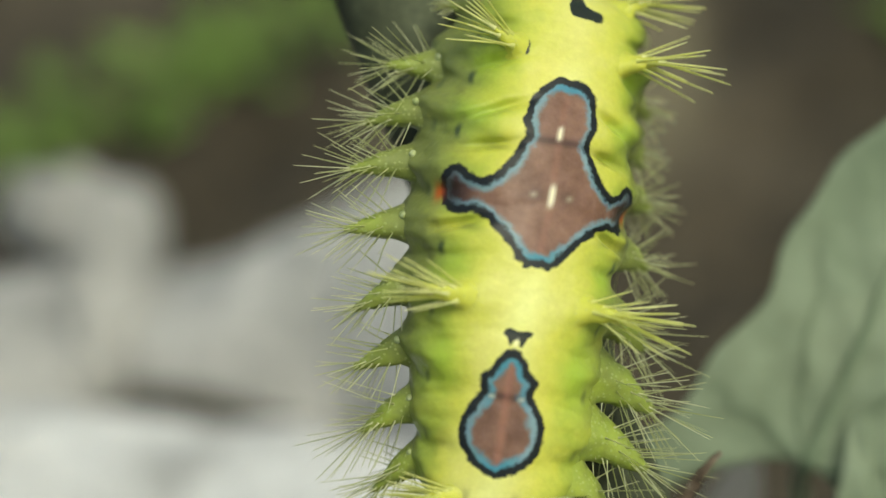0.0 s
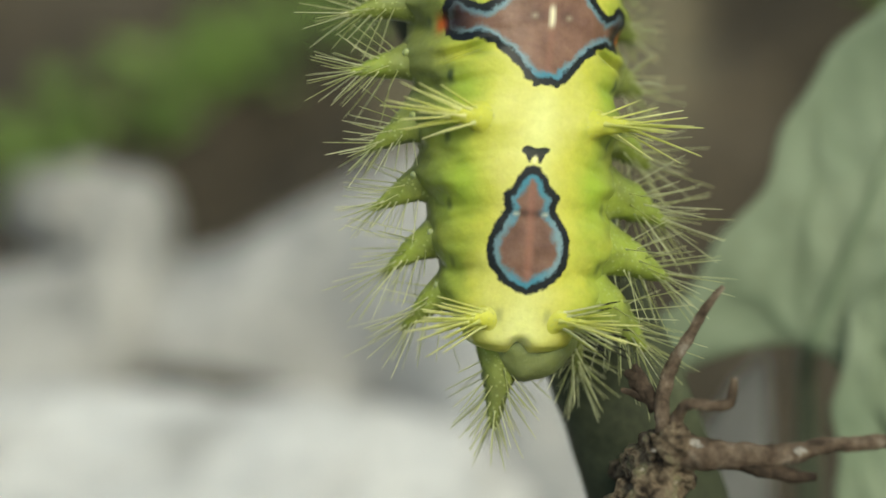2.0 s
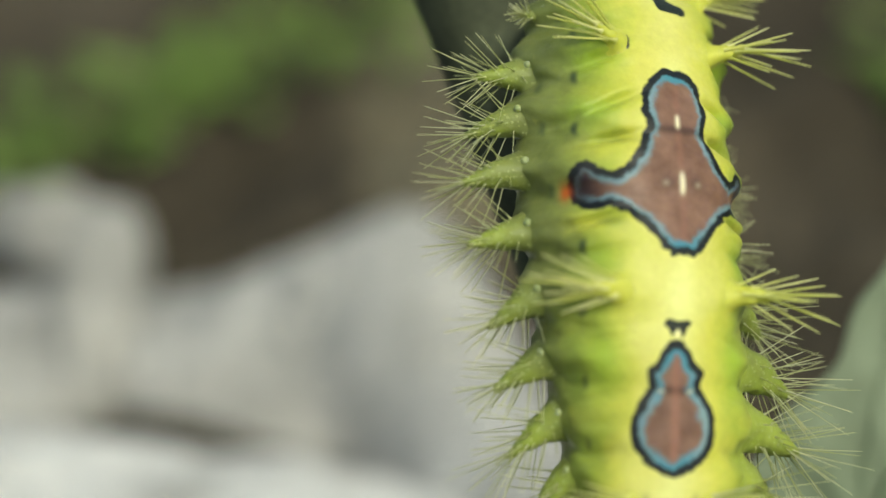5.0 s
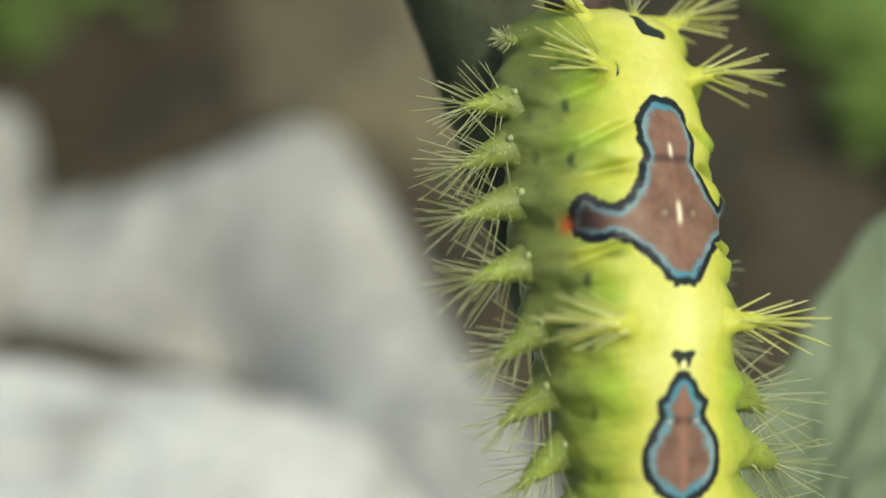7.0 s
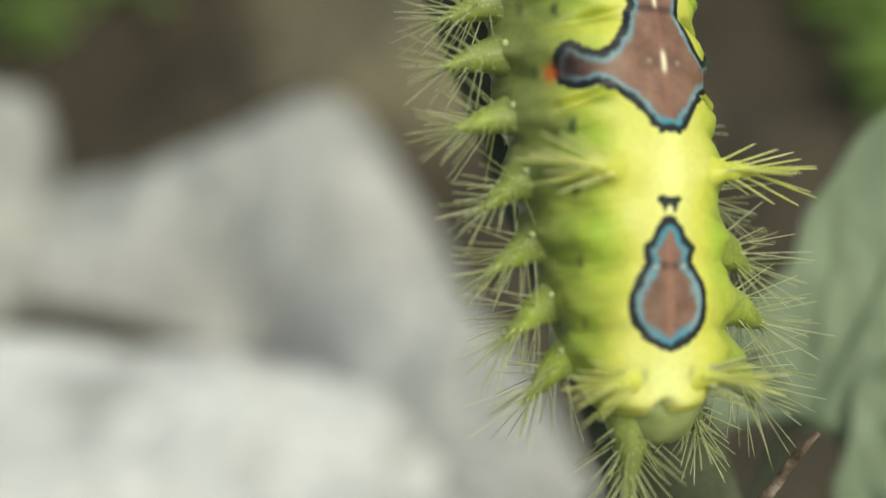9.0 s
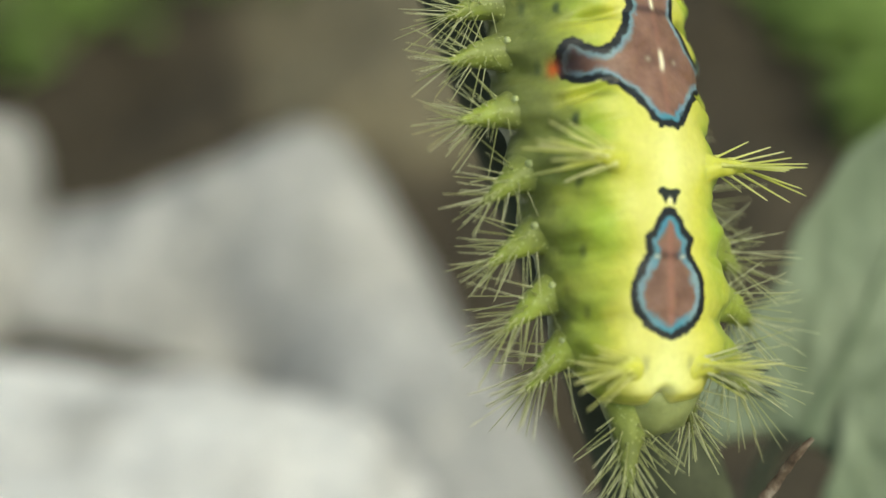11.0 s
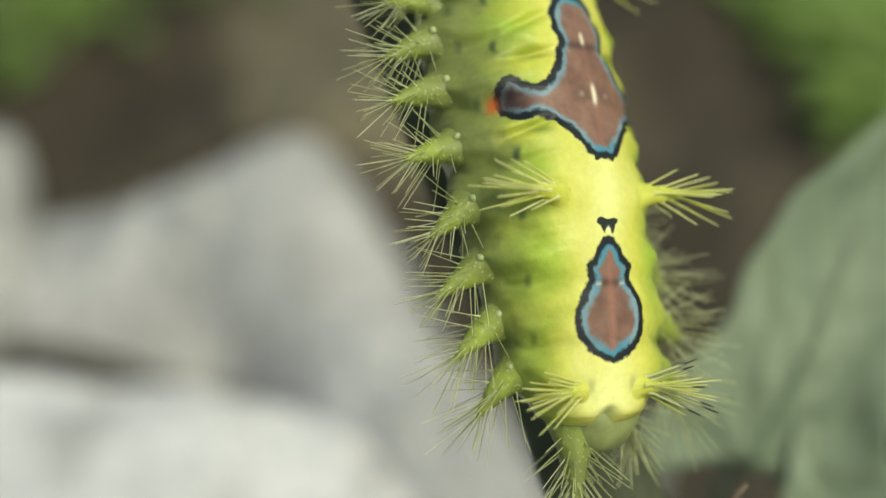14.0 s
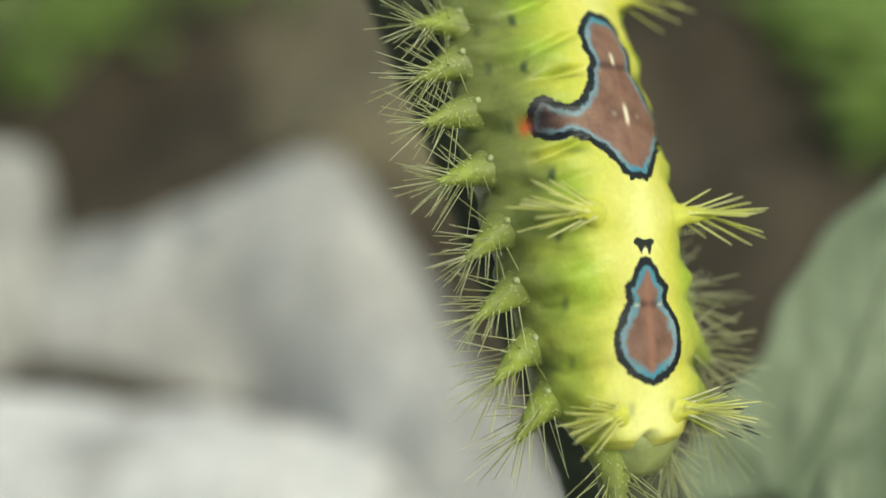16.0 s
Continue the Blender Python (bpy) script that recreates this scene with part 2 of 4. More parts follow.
    # pale granules on the tubercles
    vo = node(nt, "ShaderNodeTexVoronoi", Scale=3600.0)
    nt.links.new(v, vo.inputs["Vector"])
    grain = calc(nt, "MULTIPLY", span(nt, vo.outputs["Distance"], 0.18, 0.36, 1.0, 0.0), attribute(nt, "granules"))
    col = mix(nt, grain, col, (0.42, 0.47, 0.19))
    col = mix(nt, attribute(nt, "dash"), col, (0.86, 0.82, 0.60))
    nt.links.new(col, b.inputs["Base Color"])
    b.inputs["Roughness"].default_value = 0.4
    b.inputs["Specular IOR Level"].default_value = 0.27
    b.inputs["Subsurface Weight"].default_value = 0.3
    b.inputs["Subsurface Radius"].default_value = (1.0, 0.9, 0.25)
    b.inputs["Subsurface Scale"].default_value = 0.0006
    relief = calc(nt, "ADD", noise_tex(nt, v, 1300, 6, 0.65), calc(nt, "MULTIPLY", grain, 0.5))
    folds = calc(nt, "MULTIPLY", noise_tex(nt, v, 430, 3), span(nt, au, 1.5, 4.5, 0.6, 3.0))
    relief = calc(nt, "ADD", relief, folds)
    bump(nt, b, relief, 0.42, 0.00014)
    return m


def flesh(name, dark, light, trans, dotted=0.0):
    m, nt, b = material(name)
    v = coords(nt)
    col = ramp(nt, noise_tex(nt, v, 900, 4), [(0.3, dark), (0.7, light)])
    dots = span(nt, noise_tex(nt, v, 3200, 2), 0.62, 0.68)
    col = mix(nt, calc(nt, "MULTIPLY", dots, dotted), col, (0.62, 0.64, 0.34))
    nt.links.new(col, b.inputs["Base Color"])
    b.inputs["Roughness"].default_value = 0.4
    b.inputs["Subsurface Weight"].default_value = trans
    b.inputs["Subsurface Radius"].default_value = (1.0, 1.0, 0.35)
    b.inputs["Subsurface Scale"].default_value = 0.0006
    bump(nt, b, noise_tex(nt, v, 2400, 3), 0.5, 0.0001)
    return m


def needle_material(name="translucent spine", black=False, yellow=False):
    m, nt, b = material(name)
    info = nt.nodes.new("ShaderNodeObjectInfo")
    geo = nt.nodes.new("ShaderNodeNewGeometry")
    rnd = calc(nt, "FRACT", calc(nt, "ADD", info.outputs["Random"], geo.outputs["Random Per Island"]))
    col = ramp(nt, rnd, [(0.0, (0.42, 0.45, 0.18)), (0.5, (0.57, 0.60, 0.30)), (1.0, (0.76, 0.77, 0.52))])
    tip = attribute(nt, "tip")
    if yellow:
        col = ramp(nt, rnd, [(0.0, (0.66, 0.69, 0.16)), (0.6, (0.80, 0.81, 0.30)), (1.0, (0.88, 0.88, 0.46))])
    col = mix(nt, span(nt, tip, 0.5, 1.0, 0.0, 0.45), col, (0.80, 0.79, 0.50))
    if black:
        col = mix(nt, span(nt, tip, 0.6, 0.8), col, (0.02, 0.018, 0.015))
    nt.links.new(col, b.inputs["Base Color"])
    b.inputs["Roughness"].default_value = 0.22
    tr = nt.nodes.new("ShaderNodeBsdfTranslucent")
    nt.links.new(col, tr.inputs[0])
    ms = node(nt, "ShaderNodeMixShader", Fac=0.45)
    nt.links.new(b.outputs[0], ms.inputs[1])
    nt.links.new(tr.outputs[0], ms.inputs[2])
    nt.links.new(ms.outputs[0], nt.nodes["Material Output"].inputs[0])
    return m


SKIN = skin_material()
PALE_FLESH = flesh("olive tail skin", (0.21, 0.245, 0.085), (0.30, 0.335, 0.13), 0.25, 0.1)
WART = flesh("pale wart skin", (0.30, 0.35, 0.15), (0.40, 0.45, 0.22), 0.5)
HEAD_SKIN = flesh("dark purple head", (0.035, 0.022, 0.025), (0.075, 0.045, 0.05), 0.05)
NEEDLE = needle_material()
DARK_NEEDLE = needle_material("dark-tipped spine", True)
YELLOW_NEEDLE = needle_material("yellow spine", False, True)

# ---------------------------------------------------------------- building helpers
MM = 0.001
# The stem leans away from the camera: x across, y up the stem, z out of it, in millimetres.
LEAN = pose(0, 0, 0.1, 50, 0, 0)


def on_stem(x, y, z):
    return LEAN @ Vector((x * MM, y * MM, z * MM))


def mesh_of(name, verts, faces, mat, smooth_faces=True):
    me = bpy.data.meshes.new(name)
    me.from_pydata([tuple(v) for v in verts], [], faces)
    me.materials.append(mat)
    if smooth_faces:
        me.polygons.foreach_set("use_smooth", [True] * len(me.polygons))
    me.update()
    return me


def part(name, data, parent, label=""):
    ob = new(name, data)
    ob.parent = parent
    if label:
        ob["label"] = label
    return ob


def tube(points, radii, sides=12, rough=0.0, cap=True, rings=None, freq=900.0):
    """Vertices and faces of a bent tapered tube through points, with knobbly sides."""
    pts = np.array(points, float)
    n = rings or len(pts)
    t = np.linspace(0, len(pts) - 1, n)
    i = np.clip(t.astype(int), 0, len(pts) - 2)
    f = (t - i)[:, None]
    p0, p1, p2, p3 = pts[np.maximum(i - 1, 0)], pts[i], pts[i + 1], pts[np.minimum(i + 2, len(pts) - 1)]
    line = 0.5 * (2 * p1 + (p2 - p0) * f + (2 * p0 - 5 * p1 + 4 * p2 - p3) * f ** 2 + (3 * p1 - p0 - 3 * p2 + p3) * f ** 3)
    rad = np.interp(t, range(len(pts)), radii)
    verts, faces = [], []
    side = Vector((0.31, 0.2, 0.93))
    for k in range(n):
        a = Vector(line[min(k + 1, n - 1)] - line[max(k - 1, 0)]).normalized()
        e1 = a.cross(side).normalized()
        e2 = a.cross(e1)
        for s in range(sides):
            w = 2 * math.pi * s / sides
            d = e1 * math.cos(w) + e2 * math.sin(w)
            c = Vector(line[k]) + d * rad[k]
            g = 1 + rough * (noise.noise(c * freq) + 0.5 * noise.noise(c * freq * 2.7))
            verts.append(Vector(line[k]) + d * rad[k] * g)
    for k in range(n - 1):
        for s in range(sides):
            faces.append((k * sides + s, k * sides + (s + 1) % sides, (k + 1) * sides + (s + 1) % sides, (k + 1) * sides + s))
    if cap:
        faces.append(tuple(reversed(range(sides))))
        faces.append(tuple(range((n - 1) * sides, n * sides)))
    return verts, faces


def join(*pieces):
    verts, faces = [], []
    for v, f in pieces:
        o = len(verts)
        verts += list(v)
        faces += [tuple(i + o for i in q) for q in f]
    return verts, faces


# ---------------------------------------------------------------- ground and stones
def build_ground():
    n = 260
    # fine near the camera, coarse to the horizon
    g = np.sinh(np.linspace(-7.5, 7.5, n)) / np.sinh(7.5) * 60.0
    verts = []
    for yy in g:
        for xx in g:
            x, y = xx, yy + 0.13
            near = math.exp(-(xx * xx + yy * yy) / 0.6)
            z = 0.010 * near * noise.fractal(Vector((x * 22, y * 22, 1.7)), 1.0, 2.0, 4)
            z += 0.004 * near * noise.noise(Vector((x * 130, y * 130, 5)))
            z += 0.35 * (1 - near) * noise.noise(Vector((x * 0.2, y * 0.2, 9)))
            verts.append((x, y, z - 0.002))
    faces = [(r * n + c, r * n + c + 1, (r + 1) * n + c + 1, (r + 1) * n + c) for r in range(n - 1) for c in range(n - 1)]
    ob = new("ground", mesh_of("ground", verts, faces, SOIL))
    tagged(ob, "dark brown bare soil, damp and crumbly", "ground", kind="structure")


def build_stone(centre, half, turn, mat, label, seed, square=3.0, rough=0.16, tilt=(0, 0)):
    bm = bmesh.new()
    bmesh.ops.create_icosphere(bm, subdivisions=5, radius=1.0)
    rot = Matrix.Rotation(radians(turn), 3, "Z") @ Euler((radians(tilt[0]), radians(tilt[1]), 0)).to_matrix()
    off = Vector((seed * 3.1, seed * 1.7, seed * 0.9))
    for v in bm.verts:
        p = v.co.copy()
        k = (abs(p.x) ** square + abs(p.y) ** square + abs(p.z) ** square) ** (-1 / square)
        g = 1 + rough * noise.fractal(p * 1.3 + off, 1.0, 2.0, 5) + 0.03 * noise.noise(p * 9 + off)
        p = Vector((p.x * k * half[0], p.y * k * half[1], p.z * k * half[2])) * g
        v.co = rot @ p
    low = min(v.co.z for v in bm.verts)
    me = bpy.data.meshes.new("stone")
    bm.to_mesh(me)
    bm.free()
    me.materials.append(mat)
    me.polygons.foreach_set("use_smooth", [True] * len(me.polygons))
    ob = new("stone", me)
    ob.location = (centre[0], centre[1], -low * 0.55)
    tagged(ob, label, "stone", "stones on the soil")
    return ob


def build_boulder():
    """One low rock of four humps that run into each other: place, half widths, turn, height."""
    humps = ((-0.0315, 0.1126, 0.0180, 0.0262, 22, 0.0285), (-0.0465, 0.1132, 0.0307, 0.0182, 5, 0.0258), (-0.0693, 0.1104, 0.0265, 0.0287, 3, 0.0154), (-0.0139, 0.0690, 0.0195, 0.0447, 22, 0.0200))
    nx, ny = 150, 130
    X, Y = np.meshgrid(np.linspace(-0.098, 0.012, nx), np.linspace(0.030, 0.144, ny))
    total = 0 * X
    for cx, cy, rx, ry, turn, h in humps:
        c, d = math.cos(radians(turn)), math.sin(radians(turn))
        u, v = ((X - cx) * c + (Y - cy) * d) / rx, ((Y - cy) * c - (X - cx) * d) / ry
        r = (np.abs(u) ** 2.4 + np.abs(v) ** 2.4) ** (1 / 2.4)
        lean = 1 + .22 * v - .1 * np.abs(u)
        total = total + np.exp(np.clip(h * lean * (1 - r ** (2.5 if turn > 20 else 1.5)), -0.02, 1) / 0.005)
    Z = 0.005 * np.log(total) - 0.005
    verts = []
    for x, y, z in zip(X.ravel(), Y.ravel(), Z.ravel()):
        p = Vector((x, y, 0))
        z += 0.0022 * noise.fractal(p * 90, 1.0, 2.0, 4) + 0.0007 * noise.noise(p * 420)
        verts.append((x, y, max(z, -0.02)))
    faces = [(r * nx + k, r * nx + k + 1, (r + 1) * nx + k + 1, (r + 1) * nx + k) for r in range(ny - 1) for k in range(nx - 1)]
    ob = new("boulder", mesh_of("boulder", verts, faces, PALE_STONE))
    tagged(ob, "large pale grey weathered boulder half sunk in the soil", "boulder")


def build_grass(name, centre, spread, count, length, seed, label, slant=0.0):
    rnd = random.Random(seed)
    verts, faces = [], []
    for _ in range(count):
        bx, by = rnd.gauss(centre[0], spread[0]), rnd.gauss(centre[1], spread[1])
        by += slant * (bx - centre[0])
        a, ln, w = rnd.uniform(0, 6.28), length * rnd.uniform(0.5, 1.1), length * rnd.uniform(0.11, 0.2)
        lean = rnd.uniform(0.6, 1.2)
        o = len(verts)
        for k in range(6):
            s = k / 5
            r = ln * lean * s ** 1.5
            z = 0.6 * ln * (s - 0.45 * lean * s * s)
            ww = w * math.sin(math.pi * min(0.12 + 0.86 * s, 0.98)) + 0.0002
            cx, cy = bx + math.cos(a) * r, by + math.sin(a) * r
            px, py = -math.sin(a) * ww, math.cos(a) * ww
            verts += [(cx - px, cy - py, z + ww * 0.3), (cx, cy, z), (cx + px, cy + py, z + ww * 0.3)]
        for k in range(5):
            i = o + 3 * k
            faces += [(i, i + 1, i + 4, i + 3), (i + 1, i + 2, i + 5, i + 4)]
    ob = new(name, mesh_of(name, verts, faces, GRASS))
    tagged(ob, label, "grass", kind="stuff")


# ---------------------------------------------------------------- plant
def build_stem():
    pts = [(-46, 115, -22), (-30, 70, -16), (-10.5, 18, -12.4), (-7.0, 8, -12.2), (-3.5, -2, -12), (0.0, -12, -12), (2.2, -20, -12.2), (5.6, -38, -14), (13, -80, -26), (19, -112, -40)]
    rad = [2.4, 2.9, 3.5, 3.5, 3.5, 3.55, 3.7, 4.0, 4.6, 5.2]
    v, f = tube([on_stem(*p) for p in pts], [r * MM for r in rad], 40, 0.05, True, 160, 260)
    ob = new("plant_stem", mesh_of("plant_stem", v, f, STEM))
    rnd = random.Random(4)
    for k in range(16):
        y = rnd.uniform(10, 62)
        x = np.interp(y, [8, 18, 70], [-7.0, -10.5, -30]) + 0.0
        z = np.interp(y, [8, 18, 70], [-12.2, -12.4, -16])
        a = rnd.uniform(-1.1, 1.1)
        bm = bmesh.new()
        bmesh.ops.create_icosphere(bm, subdivisions=2, radius=1.0)
        c = Vector((x + 3.45 * math.sin(a), y, z + 3.3 * math.cos(a)))
        r = rnd.uniform(.1, .2)
        for w in bm.verts:
            w.co = on_stem(*(c + Vector((w.co.x * r, w.co.y * r * 1.8, w.co.z * r))))
        me = bpy.data.meshes.new("lenticel")
        bm.to_mesh(me)
        bm.free()
        me.materials.append(KNOT_BARK)
        part("lenticel", me, ob, "small tan bark pore")
    tagged(ob, "smooth dark green leaning stem that carries the caterpillar", "stem")


def build_twig():
    root = new("dead_twig")
    tagged(root, "dry brown broken twig with knotted base on the stem", "twig")
    root.matrix_basis = Matrix.Translation(on_stem(3.6, -20, -4))
    base = root.matrix_basis.inverted()

    def branch(name, pts, rad, sides=12, rings=30, rough=0.28, label="", mat=None, freq=1900):
        v, f = tube([base @ on_stem(*p) for p in pts], [r * MM for r in rad], sides, rough, True, rings, freq)
        return part(name, mesh_of(name, v, f, mat or BARK), root, label)

    branch("knot", [(2.4, -21.0, -9.5), (3.0, -20.6, -6), (3.5, -20.0, -3.6), (3.9, -19.2, -2.4), (4.1, -18.5, -2.0), (4.0, -17.9, -2.2)], [1.6, 1.6, 1.45, 1.15, 0.85, 0.3], 64, 120, 0.5, "tan flaking knot", KNOT_BARK, 1100)
    branch("lower_knot", [(0.4, -25.5, -8), (1.8, -23.4, -5), (2.7, -21.9, -3.2), (3.3, -20.6, -2.6), (3.6, -19.9, -2.6)], [1.9, 1.9, 1.5, 1.15, 0.4], 64, 110, 0.5, "tan flaking knot", KNOT_BARK, 1000)
    spur = branch("spur", [(3.6, -18.6, -2.4), (3.64, -17.9, -2), (3.74, -16.85, -2), (4.24, -15.35, -2), (5.18, -14.03, -1.8), (6.28, -12.53, -1.5), (7.15, -11.6, -1.4)], [0.42, 0.36, 0.36, 0.33, 0.28, 0.22, 0.12], 18, 90, 0.3, "", None, 1500)
    branch("hooked_spur", [(4.2, -18.0, -2), (4.74, -17.2, -1.3), (5.3, -17.12, -1), (5.75, -17.2, -1), (6.5, -17.25, -1), (6.9, -17.15, -1), (7.06, -16.7, -1), (7.21, -16.0, -1)], [0.3, 0.3, 0.27, 0.27, 0.28, 0.27, 0.24, 0.2], 16, 70, 0.2, "", None, 1500)
    side = branch("side_branch", [(3.6, -19.2, -2.6), (4.6, -19.35, -2.1), (5.58, -19.6, -2), (7.59, -19.85, -2), (9.61, -19.85, -2), (10.95, -19.6, -2), (12.93, -19.6, -2), (17, -19.5, -2.6), (27, -19.8, -5)], [0.9, 0.85, 0.75, 0.62, 0.48, 0.4, 0.36, 0.33, 0.25], 24, 150, 0.24, "", None, 1300)
    branch("broken_branch", [(6.2, -19.9, -2.2), (6.83, -20.05, -2), (8.2, -20.5, -2), (9.4, -20.87, -2), (10.67, -21.05, -2)], [0.55, 0.42, 0.38, 0.36, 0.16], 16, 50, 0.25, "", DARK_BARK, 1500)
    branch("bud", [(3.4, -17.3, -2.6), (2.9, -16.4, -2.6), (2.45, -15.7, -2.7), (2.05, -15.35, -2.9)], [0.28, 0.36, 0.42, 0.16], 24, 40, 0.5, "dark shrivelled bud", DARK_BARK)
    branch("bud_spur", [(3.4, -17.2, -2.4), (2.9, -15.9, -2.5), (2.5, -15.0, -2.6)], [0.4, 0.28, 0.14], 12, 24, 0.4, "", DARK_BARK)
    branch("bud_spur", [(3.1, -16.9, -2.6), (2.3, -16.4, -2.5), (1.75, -16.2, -2.6)], [0.25, 0.18, 0.1], 12, 24, 0.4, "", DARK_BARK)
    # pale lichen flecks on the bark
    for x, y, z, r in ((9.9, -19.75, -1.58, .27), (5.0, -19.0, -1.42, .26), (5.3, -19.2, -1.4, .17), (3.1, -19.2, -1.32, .1)):
        bm = bmesh.new()
        bmesh.ops.create_icosphere(bm, subdivisions=3, radius=1.0)
        c = Vector((x, y, z))
        for v in bm.verts:
            g = 1 + .35 * noise.noise(v.co * 2.2 + Vector((x * 3, 0, 0)))
            v.co = base @ on_stem(*(c + Vector((v.co.x * r * 1.3, v.co.y * r * .8, v.co.z * .12)) * g))
        me = bpy.data.meshes.new("lichen_fleck")
        bm.to_mesh(me)
        bm.free()
        me.materials.append(LICHEN)
        part("lichen_fleck", me, root, "pale grey lichen fleck")


def build_leaf(name, label, tip, base, widths, heart, bulge, bend, wave, petiole):
    """A broad leaf from base to tip, in the stem's millimetres, cupped along its midrib, with its own stalk."""
    root = new(name)
    tagged(root, label, "leaf", "grey-green leaves")
    b0, t0 = Vector(base), Vector(tip)
    ax = (t0 - b0)
    ln = ax.length
    ax.normalize()
    nz = Vector((0, 0, 1)) - ax * ax.z
    nz.normalize()
    side = ax.cross(nz)
    nu, nv = 44, 36
    verts = []
    for i in range(nu + 1):
        s = i / nu
        w = float(np.interp(s, [a for a, _ in widths], [c for _, c in widths]))
        for j in range(nv + 1):
            q = j / nv * 2 - 1
            edge = 1 + 0.05 * math.sin(s * 31 + q) + 0.04 * noise.noise(Vector((s * 6, q, 2.2)))
            p = b0 + ax * (ln * s - heart * abs(q) ** 1.6 * (1 - s) ** 2) + side * (q * w * edge)
            lift = bulge * abs(q) ** 1.3 - bend * (s - 0.5) ** 2 * 4 + wave * noise.noise(Vector((s * 3.1, q * 1.7, wave)))
            lift += 0.35 * math.cos((s * 7 - abs(q) * 2.2) * math.pi * 2) * (1 - abs(q)) ** 0.5 * abs(q) ** 0.3
            verts.append(on_stem(*(p + nz * lift)))
    row = nv + 1
    faces = [(i * row + j, i * row + j + 1, (i + 1) * row + j + 1, (i + 1) * row + j) for i in range(nu) for j in range(nv)]
    blade = part("blade", mesh_of("blade", verts, faces, GREY_LEAF), root)
    sol = blade.modifiers.new("thickness", "SOLIDIFY")
    sol.thickness = 0.00025
    mid = []
    for i in range(0, nu + 1, 4):
        s = i / nu
        lift = -bend * (s - 0.5) ** 2 * 4 + wave * noise.noise(Vector((s * 3.1, 0, wave))) + 0.1
        mid.append(on_stem(*(b0 + ax * (ln * s) + nz * lift)))
    v, f = tube(mid, list(np.linspace(0.5, 0.12, len(mid)) * MM), 10, 0.0, True, 40)
    part("midrib", mesh_of("midrib", v, f, MIDRIB), root, "darker raised midrib")
    at = lambda i, j: verts[i * row + j] + (on_stem(*nz) - on_stem(0, 0, 0)) * 0.15
    for i_end, j_end in ((10, 1), (24, 4), (10, nv - 1), (24, nv - 4)):
        ray = [at(round(i_end * k / 8), round(nv / 2 + (j_end - nv / 2) * k / 8)) for k in range(9)]
        vv, ff = tube(ray, list(np.linspace(0.14, 0.05, 9) * MM), 8, 0.0, True, 24)
        part("vein", mesh_of("vein", vv, ff, MIDRIB), root)
    v, f = tube([mid[0]] + [on_stem(*p) for p in petiole], list(np.linspace(0.5, 0.9, len(petiole) + 1) * MM), 10, 0.05, True, 40)
    part("petiole", mesh_of("petiole", v, f, MIDRIB), root, "slender green leaf stalk")
    return root


# ---------------------------------------------------------------- caterpillar
def lerp(y, pairs):
    p = sorted(pairs)
    return np.interp(y, [a for a, _ in p], [b for _, b in p])


def smoothed(y, pairs, w=1.0):
    return sum(k * lerp(y + d * w, pairs) for d, k in ((-1, .1), (-.5, .2), (0, .4), (.5, .2), (1, .1)))


TWIST = ((16, 37), (6, 36), (3, 34), (-1, 28), (-5, 20), (-8, 17), (-12, 14))
RIDGE_X = ((17, -1.7), (15, -1.2), (11.5, -.8), (8.7, -.6), (5.7, -.3), (2.2, -.2), (-2, -.5), (-8, -.5), (-12, -.9))
RIDGE_Z = ((17, -4.6), (14.5, -3.8), (11.5, -2.4), (8.7, -.9), (5.7, -.1), (2.2, 1.1), (-2, 2), (-8, 1.9), (-12, 1.6))
HALF = ((17, 4.6), (11, 5.1), (5, 5.3), (2, 5.1), (-1, 4.8), (-4, 4.5), (-7, 4.2), (-8.8, 3.9), (-10, 3.15), (-11.5, 2.15))
TOP, END = 16.9, -11.45


def taper(y, th=9.0):
    y = y - .55 * np.exp(-(th / .26) ** 2) * np.clip((-8.5 - y) / 2, 0, 1)
    a = np.clip((TOP - y) / 2.3, 0, 1); b = np.clip((y - END) / 0.9, 0, 1)
    return np.sqrt(np.maximum(1 - (1 - a) ** 2.4, 0)) * np.sqrt(np.maximum(1 - (1 - b) ** 2.6, 0))


